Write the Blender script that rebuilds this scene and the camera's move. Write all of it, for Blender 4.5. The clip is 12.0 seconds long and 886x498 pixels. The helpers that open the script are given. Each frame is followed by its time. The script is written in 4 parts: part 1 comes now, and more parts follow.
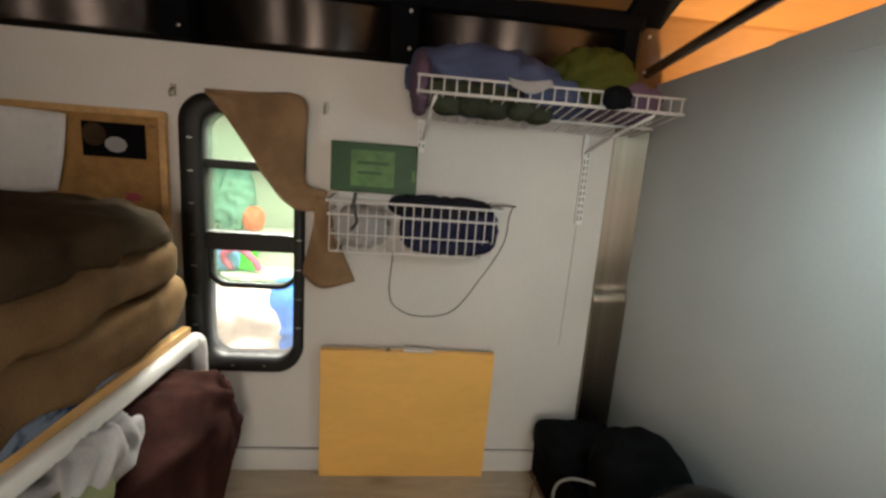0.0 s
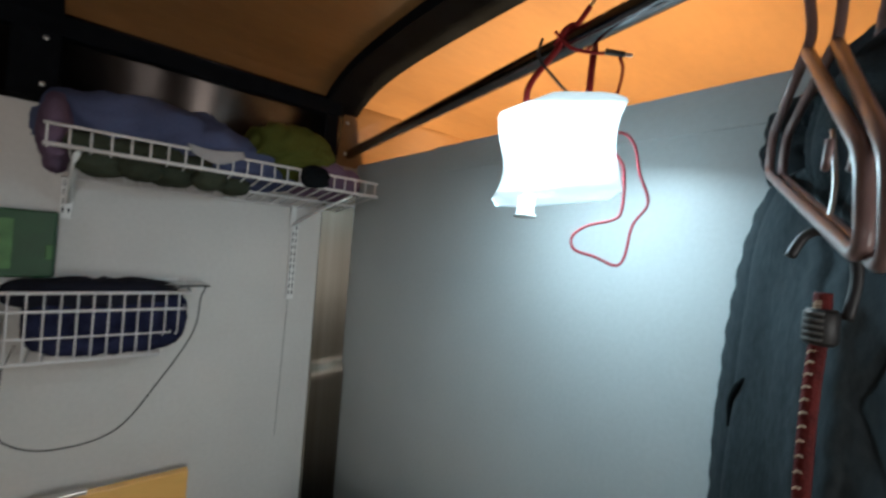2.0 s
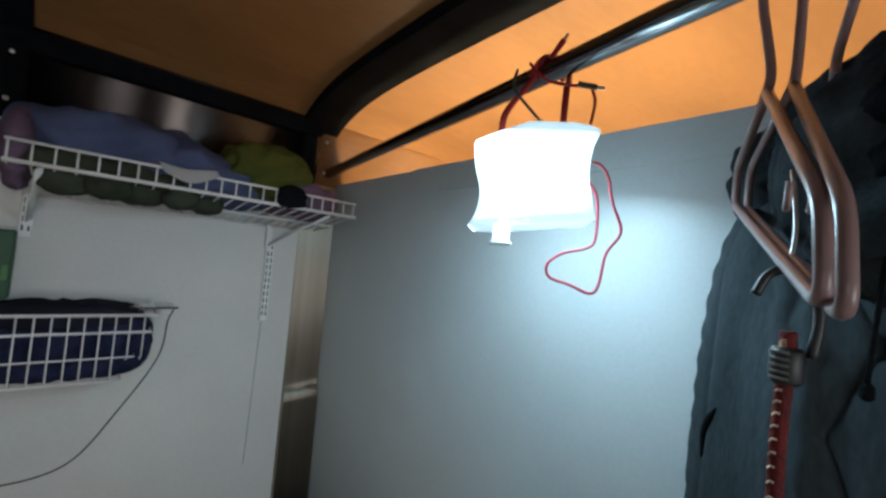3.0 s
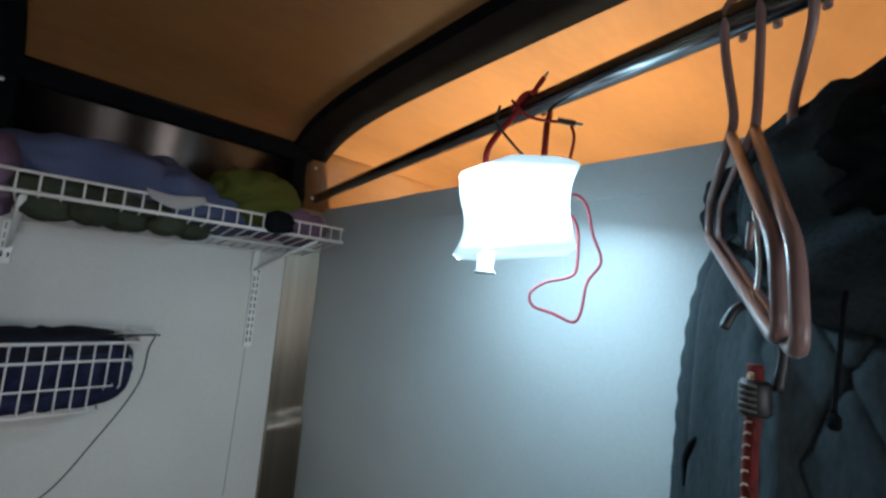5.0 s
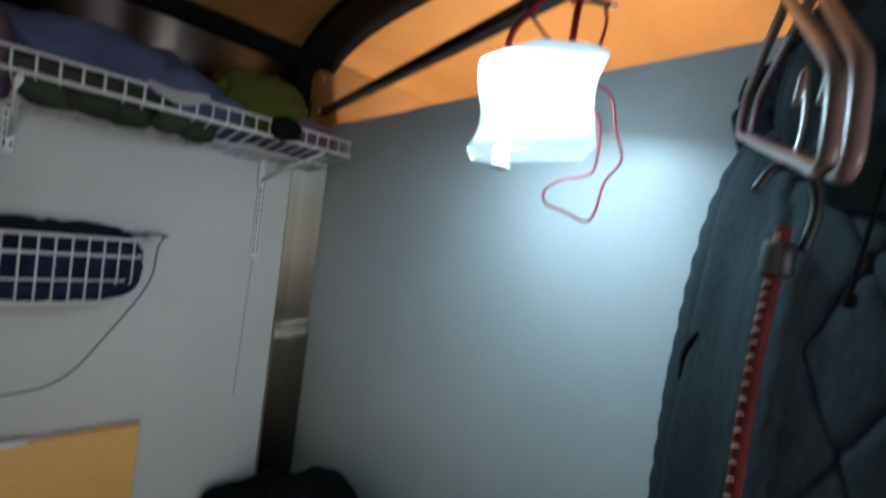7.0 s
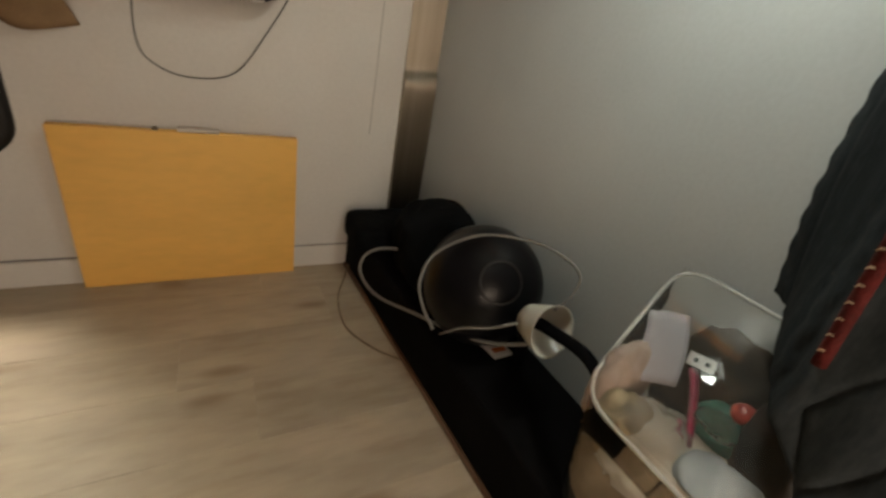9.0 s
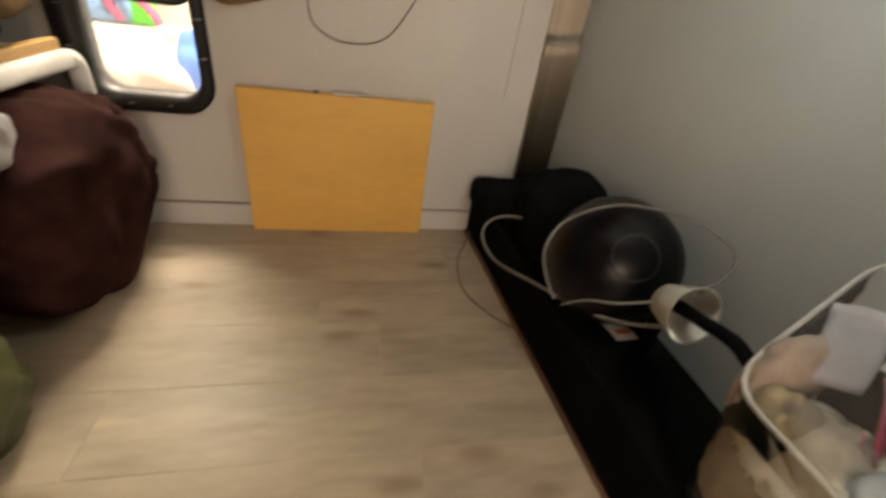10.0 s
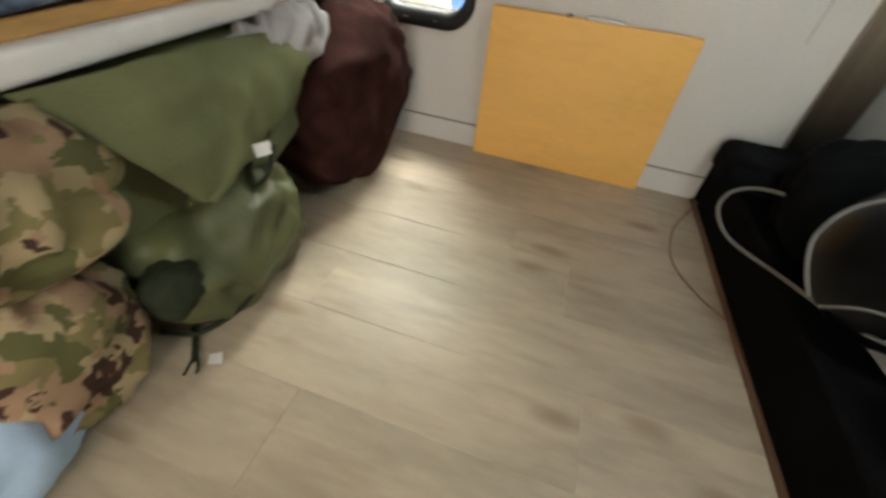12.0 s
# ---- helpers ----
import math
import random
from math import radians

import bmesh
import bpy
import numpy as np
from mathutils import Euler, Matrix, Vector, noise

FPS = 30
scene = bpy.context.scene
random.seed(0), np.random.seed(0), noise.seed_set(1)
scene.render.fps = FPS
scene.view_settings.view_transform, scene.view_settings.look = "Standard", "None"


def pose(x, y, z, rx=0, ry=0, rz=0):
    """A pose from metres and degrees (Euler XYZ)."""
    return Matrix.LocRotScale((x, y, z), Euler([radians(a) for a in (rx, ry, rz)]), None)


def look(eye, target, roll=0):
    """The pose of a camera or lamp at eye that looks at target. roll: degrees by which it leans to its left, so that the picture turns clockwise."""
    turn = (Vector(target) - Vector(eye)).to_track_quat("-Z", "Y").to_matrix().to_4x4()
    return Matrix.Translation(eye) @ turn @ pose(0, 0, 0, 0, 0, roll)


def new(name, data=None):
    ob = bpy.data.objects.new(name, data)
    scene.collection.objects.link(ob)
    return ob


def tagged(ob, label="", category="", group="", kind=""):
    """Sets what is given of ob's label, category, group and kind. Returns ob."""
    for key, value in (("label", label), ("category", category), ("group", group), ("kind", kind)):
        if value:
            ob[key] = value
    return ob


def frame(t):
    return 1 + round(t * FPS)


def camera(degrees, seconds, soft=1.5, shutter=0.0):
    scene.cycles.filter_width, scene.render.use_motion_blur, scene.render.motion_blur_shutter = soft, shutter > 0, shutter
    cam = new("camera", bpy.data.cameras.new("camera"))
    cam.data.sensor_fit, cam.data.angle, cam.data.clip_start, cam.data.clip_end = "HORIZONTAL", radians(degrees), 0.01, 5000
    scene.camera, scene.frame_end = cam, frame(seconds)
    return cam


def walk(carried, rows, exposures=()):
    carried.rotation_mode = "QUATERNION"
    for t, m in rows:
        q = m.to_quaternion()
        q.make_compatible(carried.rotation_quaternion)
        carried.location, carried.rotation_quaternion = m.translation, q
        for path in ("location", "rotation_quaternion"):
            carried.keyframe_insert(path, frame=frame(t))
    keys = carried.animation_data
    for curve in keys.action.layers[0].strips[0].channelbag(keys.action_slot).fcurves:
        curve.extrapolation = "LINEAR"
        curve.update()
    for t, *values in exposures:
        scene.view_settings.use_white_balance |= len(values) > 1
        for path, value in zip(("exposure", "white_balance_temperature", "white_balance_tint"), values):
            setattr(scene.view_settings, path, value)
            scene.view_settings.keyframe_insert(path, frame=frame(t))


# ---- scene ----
cam = camera(94.1, 12.0, soft=2.7, shutter=0.5)
PATH = [
    (0, (-0.631, -1.078, 0.853), (-0.439, 0.881, 0.501), 4.2),
    (0.5, (-0.62, -1.089, 0.855), (-0.391, 0.879, 0.586), 4.1),
    (1, (-0.605, -1.088, 0.87), (-0.128, 0.838, 0.612), 5.2),
    (1.5, (-0.574, -1.062, 0.889), (0.434, 0.662, 0.78), 6.6),
    (2, (-0.547, -1.063, 0.906), (0.731, 0.475, 0.908), 4.7),
    (2.5, (-0.538, -1.061, 0.914), (0.798, 0.426, 0.968), 5.1),
    (3, (-0.54, -1.063, 0.916), (0.8, 0.419, 1.01), 5.1),
    (5, (-0.543, -1.071, 0.924), (0.824, 0.375, 1.126), 5.0),
    (5.5, (-0.544, -1.07, 0.922), (0.825, 0.372, 1.133), 5.6),
    (6, (-0.544, -1.07, 0.92), (0.821, 0.374, 1.141), 5.8),
    (6.5, (-0.541, -1.068, 0.91), (0.844, 0.367, 1.067), 6.3),
    (7, (-0.536, -1.062, 0.873), (0.844, 0.383, 0.795), 8.0),
    (7.2, (-0.533, -1.058, 0.848), (0.803, 0.398, 0.543), 7.0),
    (7.5, (-0.555, -1.055, 0.786), (0.765, 0.382, 0.347), 8.3),
    (7.7, (-0.547, -1.056, 0.764), (0.75, 0.35, 0.178), 9.4),
    (9.3, (-0.547, -1.097, 0.654), (0.274, 0.474, -0.271), 11.0),
    (9.5, (-0.549, -1.098, 0.657), (0.176, 0.503, -0.297), 10.3),
    (10, (-0.569, -1.099, 0.63), (-0.132, 0.542, -0.427), 8.8),
    (10.5, (-0.598, -1.091, 0.615), (-0.399, 0.494, -0.588), 6.4),
    (11, (-0.602, -1.092, 0.616), (-0.596, 0.498, -0.597), 7.4),
    (11.5, (-0.581, -1.094, 0.59), (-0.708, 0.381, -0.754), 7.2),
    (12, (-0.608, -1.123, 0.586), (-0.98, 0.327, -0.74), 6.6),
]
EXPOSURES = [(0.0, 0.60, 6700, 8), (1.0, 0.44, 6550, 8), (2.0, 0.13, 5650, 4), (3.0, 0.12, 5300, 2), (6.6, 0.09, 5200, 2), (7.5, -0.06, 5750, 4),
             (9.3, 0.42, 8150, 15), (10.0, 0.56, 8200, 16), (10.6, 0.72, 7300, 10), (12.0, 0.94, 6450, 5)]
walk(cam, [(t, look(eye, target, roll)) for t, eye, target, roll in PATH], EXPOSURES)

# ---- world and lights ----
world = bpy.data.worlds.new("sky")
world.use_nodes = True
scene.world = world
sky = world.node_tree.nodes.new("ShaderNodeTexSky")
sky.sky_type, sky.sun_disc = "NISHITA", False
sky.sun_elevation, sky.sun_rotation = radians(50), radians(120)
background = world.node_tree.nodes["Background"]
background.inputs["Strength"].default_value = 0.05
world.node_tree.links.new(sky.outputs[0], background.inputs["Color"])


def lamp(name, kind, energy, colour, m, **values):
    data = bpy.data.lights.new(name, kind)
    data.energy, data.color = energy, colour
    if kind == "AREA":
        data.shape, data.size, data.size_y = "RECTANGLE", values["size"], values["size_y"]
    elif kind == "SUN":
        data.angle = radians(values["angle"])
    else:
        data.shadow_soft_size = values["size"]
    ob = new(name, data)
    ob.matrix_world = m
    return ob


lamp("sun", "SUN", 1.6, (1.0, 0.95, 0.88), look((3, -0.5, 4), (0, 1.2, 0)), angle=6)
# fill lamp from behind the camera; its window is unseen and added
lamp("added_fill_rear", "AREA", 6.2, (1.0, 0.88, 0.77), look((-0.60, -2.17, 0.72), (-0.45, -0.5, 0.0)), size=0.5, size_y=0.6)
# added lamp at the unseen end wall, brightens the grey partition
lamp("added_fill_end", "AREA", 1.8, (1.0, 0.88, 0.78), look((-1.93, -1.40, 1.03), (0.0, -0.60, 0.25)), size=0.6, size_y=0.2)
lamp("daylight_side_window", "AREA", 42.0, (1.0, 0.97, 0.90), look((-1.0, 0.36, 1.28), (-0.92, -0.35, 0.0)), size=0.5, size_y=0.35)
lamp("lantern_leds", "AREA", 1.7, (0.80, 0.96, 0.98), look((-0.185, -0.80, 1.045), (-0.20, -0.68, 0.20)), size=0.09, size_y=0.07)
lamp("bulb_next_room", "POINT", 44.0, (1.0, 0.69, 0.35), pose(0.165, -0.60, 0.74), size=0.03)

# ---- materials ----


def material(name, colour, rough=0.6, metal=0.0, vary=0.12, scale=6.0, fine=60.0, bump=0.15, stretch=(1, 1, 1), second=None,
             patches=0.0, coat=0.0, sheen=0.0, islands=0.0, aniso=0.0, depth=0.002):
    m = bpy.data.materials.new(name)
    m.use_nodes = True
    n, l = m.node_tree.nodes, m.node_tree.links
    b = n["Principled BSDF"]
    where = n.new("ShaderNodeTexCoord")
    grid = n.new("ShaderNodeMapping")
    grid.inputs["Scale"].default_value = stretch
    l.new(where.outputs["Object"], grid.inputs["Vector"])
    broad, grain = n.new("ShaderNodeTexNoise"), n.new("ShaderNodeTexNoise")
    for node, size, detail in ((broad, scale, 4), (grain, fine, 3)):
        node.inputs["Scale"].default_value, node.inputs["Detail"].default_value = size, detail
        l.new(grid.outputs[0], node.inputs["Vector"])
    add = n.new("ShaderNodeMath")
    add.operation = "MULTIPLY_ADD"
    add.inputs[1].default_value = 0.4
    l.new(grain.outputs["Fac"], add.inputs[0])
    l.new(broad.outputs["Fac"], add.inputs[2])
    ramp = n.new("ShaderNodeValToRGB")
    low = [c * (1 - vary * 1.6) for c in colour]
    high = [min(1, c * (1 + vary)) for c in colour] if second is None else second
    ramp.color_ramp.elements[0].position, ramp.color_ramp.elements[1].position = (0.52, 0.88) if not patches else (0.68 - patches, 0.7 + patches)
    ramp.color_ramp.elements[0].color, ramp.color_ramp.elements[1].color = (*low, 1), (*high, 1)
    l.new(add.outputs[0], ramp.inputs["Fac"])
    out = ramp.outputs["Color"]
    if islands:
        info, tone = n.new("ShaderNodeObjectInfo"), n.new("ShaderNodeHueSaturation")
        span = n.new("ShaderNodeMapRange")
        span.inputs["To Min"].default_value, span.inputs["To Max"].default_value = 1 - islands, 1 + islands
        l.new(info.outputs["Random"], span.inputs["Value"])
        l.new(span.outputs[0], tone.inputs["Value"])
        l.new(out, tone.inputs["Color"])
        out = tone.outputs[0]
    l.new(out, b.inputs["Base Color"])
    b.inputs["Roughness"].default_value, b.inputs["Metallic"].default_value = rough, metal
    b.inputs["Specular IOR Level"].default_value = 0.5 if rough < 0.7 else 0.2 if rough < 0.88 else 0.06
    b.inputs["Coat Weight"].default_value = coat
    b.inputs["Sheen Weight"].default_value = sheen
    b.inputs["Anisotropic"].default_value = aniso
    if bump:
        relief = n.new("ShaderNodeBump")
        relief.inputs["Strength"].default_value, relief.inputs["Distance"].default_value = bump, depth
        l.new(grain.outputs["Fac"], relief.inputs["Height"])
        l.new(relief.outputs[0], b.inputs["Normal"])
    return m


def glass(name, colour, rough=0.0, clear=0.85, bend=1.16, coat=0.0):
    m = bpy.data.materials.new(name)
    m.use_nodes = True
    n, l = m.node_tree.nodes, m.node_tree.links
    b = n["Principled BSDF"]
    b.inputs["Base Color"].default_value = (*colour, 1)
    b.inputs["Roughness"].default_value = rough
    b.inputs["IOR"].default_value = bend
    b.inputs["Transmission Weight"].default_value = clear
    b.inputs["Coat Weight"].default_value, b.inputs["Coat Roughness"].default_value = coat, 0.04
    return m


def glow(name, colour, strength):
    m = bpy.data.materials.new(name)
    m.use_nodes = True
    b = m.node_tree.nodes["Principled BSDF"]
    b.inputs["Base Color"].default_value = (*colour, 1)
    b.inputs["Emission Color"].default_value = (*colour, 1)
    b.inputs["Emission Strength"].default_value = strength
    return m


WHITE_PANEL = material("white_panel", (0.63, 0.605, 0.575), 0.55, vary=0.05, scale=2.5, fine=120, bump=0.08)
GREY_PAINT = material("grey_paint", (0.475, 0.505, 0.51), 0.42, vary=0.05, scale=3, fine=160, bump=0.1)
BEIGE_WALL = material("beige_wall", (0.42, 0.36, 0.30), 0.7, vary=0.08)
DARK_METAL = material("dark_metal", (0.058, 0.047, 0.042), 0.26, metal=0.9, vary=0.15, scale=5, fine=80, bump=0.06)
BLACK_PAINT = material("black_paint", (0.005, 0.0055, 0.007), 0.9, vary=0.2, scale=12, bump=0.1)
PLYWOOD = material("plywood", (0.25, 0.118, 0.038), 0.5, vary=0.09, scale=2.2, fine=26, bump=0.04, stretch=(1, 3, 3), coat=0.1)
STEEL = material("brushed_steel", (0.31, 0.27, 0.22), 0.38, metal=1.0, vary=0.1, scale=3, fine=60, bump=0.05, stretch=(14, 1, 0.3), aniso=0.9)
VINYL = material("vinyl_plank", (0.43, 0.355, 0.262), 0.47, vary=0.10, scale=3.4, fine=17, bump=0.06, stretch=(1.0, 3.2, 1), islands=0.045, depth=0.0006)
JOINT = material("dark_joint", (0.20, 0.155, 0.11), 0.8)
WIRE = material("white_wire", (0.72, 0.70, 0.69), 0.35, vary=0.05, bump=0)
WHITE_METAL = material("white_metal", (0.78, 0.77, 0.75), 0.4, vary=0.05, bump=0.03)
CHROME = material("chrome_tube", (0.20, 0.20, 0.21), 0.2, metal=1.0, vary=0.15, scale=20, bump=0.03)
YELLOW_WOOD = material("yellow_wood", (0.83, 0.47, 0.125), 0.42, vary=0.05, scale=3, fine=24, bump=0.03, stretch=(1, 3, 3), coat=0.2)
CORK = material("cork", (0.33, 0.18, 0.062), 0.8, vary=0.12, scale=40, fine=200, bump=0.25)
PINE = material("pine_trim", (0.52, 0.30, 0.11), 0.5, vary=0.15, stretch=(5, 1, 5), fine=30)
PAPER = material("paper", (0.74, 0.73, 0.72), 0.8, vary=0.06)
BLACK_RUBBER = material("black_rubber", (0.004, 0.004, 0.0045), 0.9, vary=0.2, scale=15)
BROWN_CLOTH = material("brown_cloth", (0.26, 0.165, 0.095), 0.9, vary=0.16, scale=10, fine=420, bump=0.4)
DARK_BROWN = material("dark_brown_fleece", (0.05, 0.031, 0.018), 0.95, vary=0.2, scale=14, fine=300, bump=0.5)
TAN_FLEECE = material("tan_fleece", (0.14, 0.083, 0.040), 0.95, vary=0.18, scale=14, fine=300, bump=0.5)
MAROON = material("maroon_fleece", (0.034, 0.013, 0.011), 0.95, vary=0.25, scale=18, fine=350, bump=0.5)
OLIVE = material("olive_cloth", (0.135, 0.145, 0.07), 0.85, vary=0.15, scale=8, fine=380, bump=0.3)
OLIVE_NYLON = material("olive_nylon", (0.080, 0.088, 0.034), 0.5, vary=0.2, scale=9, fine=420, bump=0.3)
DARK_OLIVE = material("dark_olive", (0.022, 0.028, 0.015), 0.8, vary=0.2)
PALE_BLUE = material("pale_blue_cloth", (0.38, 0.50, 0.66), 0.9, vary=0.1, fine=380, bump=0.3)
NAVY = material("navy_quilt", (0.022, 0.042, 0.095), 0.9, vary=0.2, scale=22, second=(0.17, 0.21, 0.29), patches=0.07, fine=60, bump=0.4)
LAVENDER = material("lavender_blue_cloth", (0.085, 0.10, 0.185), 0.9, vary=0.15, scale=9, fine=360, bump=0.4)
LIME = material("lime_cloth", (0.078, 0.086, 0.018), 0.9, vary=0.15, scale=9, fine=360, bump=0.4)
PURPLE = material("dull_purple_cloth", (0.13, 0.085, 0.13), 0.9, vary=0.15, scale=9, fine=360, bump=0.4)
DARK_GREEN = material("dark_green_cloth", (0.05, 0.056, 0.038), 0.9, vary=0.2, scale=9, fine=360, bump=0.4)
CREAM = material("cream_cloth", (0.55, 0.52, 0.45), 0.9, vary=0.1, scale=9, fine=360, bump=0.4)
GREY_CLOTH = material("grey_cloth", (0.36, 0.35, 0.35), 0.9, vary=0.12, scale=9, fine=360, bump=0.4)
BLACK_CLOTH = material("black_cloth", (0.016, 0.016, 0.024), 0.9, vary=0.25, scale=10, fine=360, bump=0.4)
INDIGO = material("indigo_knit", (0.022, 0.024, 0.055), 0.9, vary=0.35, scale=30, fine=300, bump=0.5)
KNIT = material("charcoal_knit", (0.033, 0.041, 0.046), 0.92, vary=0.25, scale=7, fine=260, bump=0.45, depth=0.0012, stretch=(1, 1, 0.35))
# black fleece; also colours the shade inside the hoodie's hood
DARK_CAP = material("black_fleece_and_shade", (0.006, 0.007, 0.008), 0.95, vary=0.25, scale=16, fine=420, bump=0.6)
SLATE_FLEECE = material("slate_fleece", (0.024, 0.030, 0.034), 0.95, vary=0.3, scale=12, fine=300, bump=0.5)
HANGER = material("rosy_plastic", (0.215, 0.14, 0.132), 0.3, vary=0.08, scale=20, bump=0.02)
RED_STRAP = material("red_strap", (0.20, 0.012, 0.012), 0.7, vary=0.15, scale=30, fine=500, bump=0.4)
RED_WIRE = material("red_wire", (0.34, 0.03, 0.05), 0.4, vary=0.1, bump=0)
BUNGEE = material("red_braid", (0.105, 0.012, 0.011), 0.7, vary=0.25, scale=60, fine=500, bump=0.5)
IVORY = material("ivory_thread", (0.65, 0.50, 0.36), 0.7, vary=0.1)
BLACK_PLASTIC = material("black_plastic", (0.010, 0.010, 0.011), 0.5, vary=0.15, scale=30, bump=0.05)
BLACK_GLOSS = material("black_enamel", (0.004, 0.004, 0.005), 0.30, vary=0.25, scale=10, fine=60, bump=0.06)
GREY_CABLE = material("grey_cable", (0.165, 0.163, 0.155), 0.45, vary=0.1, bump=0.05)
DARK_CABLE = material("dark_cable", (0.03, 0.03, 0.03), 0.45, vary=0.1, bump=0.05)
GREEN_BOX = material("green_card", (0.008, 0.065, 0.014), 0.5, vary=0.15, scale=12, bump=0.05)
PALE_GREEN = material("pale_green_label", (0.085, 0.20, 0.06), 0.55, vary=0.2, scale=25, bump=0.02)
FRAME_BLACK = material("window_rubber", (0.006, 0.006, 0.006), 0.55, vary=0.2, scale=20, bump=0.05)
SCREW = material("screw_steel", (0.55, 0.53, 0.5), 0.3, metal=1.0, vary=0.1, bump=0)
PANE = glass("clear_pane", (0.98, 0.99, 0.98))
GREEN_PANE = glass("green_tinted_pane", (0.72, 0.93, 0.76))
CLEAR_FILM = glass("clear_film", (0.96, 0.96, 0.94), 0.03, 0.985, 1.03, 0.6)
CLEAR_PLASTIC = glass("clear_plastic", (0.97, 0.975, 0.96), 0.03, 0.98)
BLACK_GLOSS.node_tree.nodes["Principled BSDF"].inputs["Specular IOR Level"].default_value = 0.18
CAMO = material("camouflage_cotton", (0.25, 0.19, 0.10), 0.85, vary=0.2, scale=9, fine=320, bump=0.3)


def camouflage():
    """Blots of four colours with wavering edges."""
    n, l = CAMO.node_tree.nodes, CAMO.node_tree.links
    where, drift, push, cells = n.new("ShaderNodeTexCoord"), n.new("ShaderNodeTexNoise"), n.new("ShaderNodeVectorMath"), n.new("ShaderNodeTexVoronoi")
    drift.inputs["Scale"].default_value, drift.inputs["Detail"].default_value = 22.0, 4.0
    push.operation = "MULTIPLY_ADD"
    push.inputs[1].default_value = (0.13, 0.13, 0.13)
    cells.inputs["Scale"].default_value = 25.0
    split, ramp = n.new("ShaderNodeSeparateColor"), n.new("ShaderNodeValToRGB")
    l.new(where.outputs["Object"], drift.inputs["Vector"])
    l.new(drift.outputs["Color"], push.inputs[0])
    l.new(where.outputs["Object"], push.inputs[2])
    l.new(push.outputs[0], cells.inputs["Vector"])
    l.new(cells.outputs["Color"], split.inputs[0])
    l.new(split.outputs[0], ramp.inputs["Fac"])
    ramp.color_ramp.interpolation = "CONSTANT"
    stops = [(0.0, (0.055, 0.028, 0.020)), (0.14, (0.10, 0.098, 0.040)), (0.34, (0.35, 0.28, 0.165)), (0.56, (0.19, 0.16, 0.072)), (0.76, (0.30, 0.195, 0.125))]
    ramp.color_ramp.elements.remove(ramp.color_ramp.elements[1])
    ramp.color_ramp.elements[0].position, ramp.color_ramp.elements[0].color = 0.0, (*stops[0][1], 1)
    for place, colour in stops[1:]:
        ramp.color_ramp.elements.new(place).color = (*colour, 1)
    l.new(ramp.outputs["Color"], n["Principled BSDF"].inputs["Base Color"])


# ---- helpers for shapes ----
camouflage()


def thing(name, label, category, at=(0, 0, 0), turn=0.0, group="", kind=""):
    ob = new(name)
    ob.empty_display_size = 0.05
    ob.matrix_world = pose(*at, 0, 0, turn)
    return tagged(ob, label, category, group, kind)


def finish(ob, bm, mat, smooth):
    bm.normal_update()
    bm.to_mesh(ob.data)
    bm.free()
    ob.data.materials.append(mat)
    if smooth:
        for p in ob.data.polygons:
            p.use_smooth = True
    return ob


def part(name, bm, mat, parent, label="", smooth=False):
    ob = new(name, bpy.data.meshes.new(name))
    finish(ob, bm, mat, smooth)
    ob.parent = parent
    return tagged(ob, label)


def solo(name, bm, mat, label, category, group="", kind="", smooth=False):
    ob = new(name, bpy.data.meshes.new(name))
    finish(ob, bm, mat, smooth)
    return tagged(ob, label, category, group, kind)


def box(x0, x1, y0, y1, z0, z1, bevel=0.0, segments=2, bm=None):
    """A box, with its edges rounded; added to bm where one is given."""
    piece = bmesh.new()
    bmesh.ops.create_cube(piece, size=1.0)
    bmesh.ops.scale(piece, vec=(x1 - x0, y1 - y0, z1 - z0), verts=piece.verts)
    bmesh.ops.translate(piece, vec=((x0 + x1) / 2, (y0 + y1) / 2, (z0 + z1) / 2), verts=piece.verts)
    if bevel:
        bmesh.ops.bevel(piece, geom=piece.edges[:], offset=bevel, segments=segments, profile=0.5, affect="EDGES")
    return piece if bm is None else merge(bm, piece)


def merge(bm, piece):
    mesh = bpy.data.meshes.new("piece")
    piece.to_mesh(mesh)
    piece.free()
    bm.from_mesh(mesh)
    bpy.data.meshes.remove(mesh)
    return bm


def spline(points, steps=8):
    """A smooth line through the points."""
    p = [Vector(q) for q in points]
    p = [2 * p[0] - p[1]] + p + [2 * p[-1] - p[-2]]
    out = []
    for i in range(1, len(p) - 2):
        for k in range(steps):
            t = k / steps
            a, b, c, d = p[i - 1], p[i], p[i + 1], p[i + 2]
            out.append(0.5 * (2 * b + (c - a) * t + (2 * a - 5 * b + 4 * c - d) * t * t + (3 * b - a - 3 * c + d) * t ** 3))
    return out + [p[-2]]


def tube(points, radius, sides=8, smooth=0, flat=1.0, bm=None, closed=False):
    """A round (or, with flat, oval) bar along the points."""
    line = spline(points, smooth) if smooth else [Vector(q) for q in points]
    bm = bm or bmesh.new()
    rings, normal = [], None
    count = len(line)
    for i, p in enumerate(line):
        ahead, back = (line[(i + 1) % count], line[i - 1]) if closed else (line[min(i + 1, count - 1)], line[max(i - 1, 0)])
        way = (ahead - back).normalized()
        if normal is None:
            normal = way.orthogonal().normalized()
        normal = (normal - way * normal.dot(way)).normalized()
        side = way.cross(normal)
        r = radius(i / max(1, count - 1)) if callable(radius) else radius
        rings.append([bm.verts.new(p + r * (math.cos(a) * normal + flat * math.sin(a) * side)) for a in (2 * math.pi * k / sides for k in range(sides))])
    for i in range(count if closed else count - 1):
        a, b = rings[i], rings[(i + 1) % count]
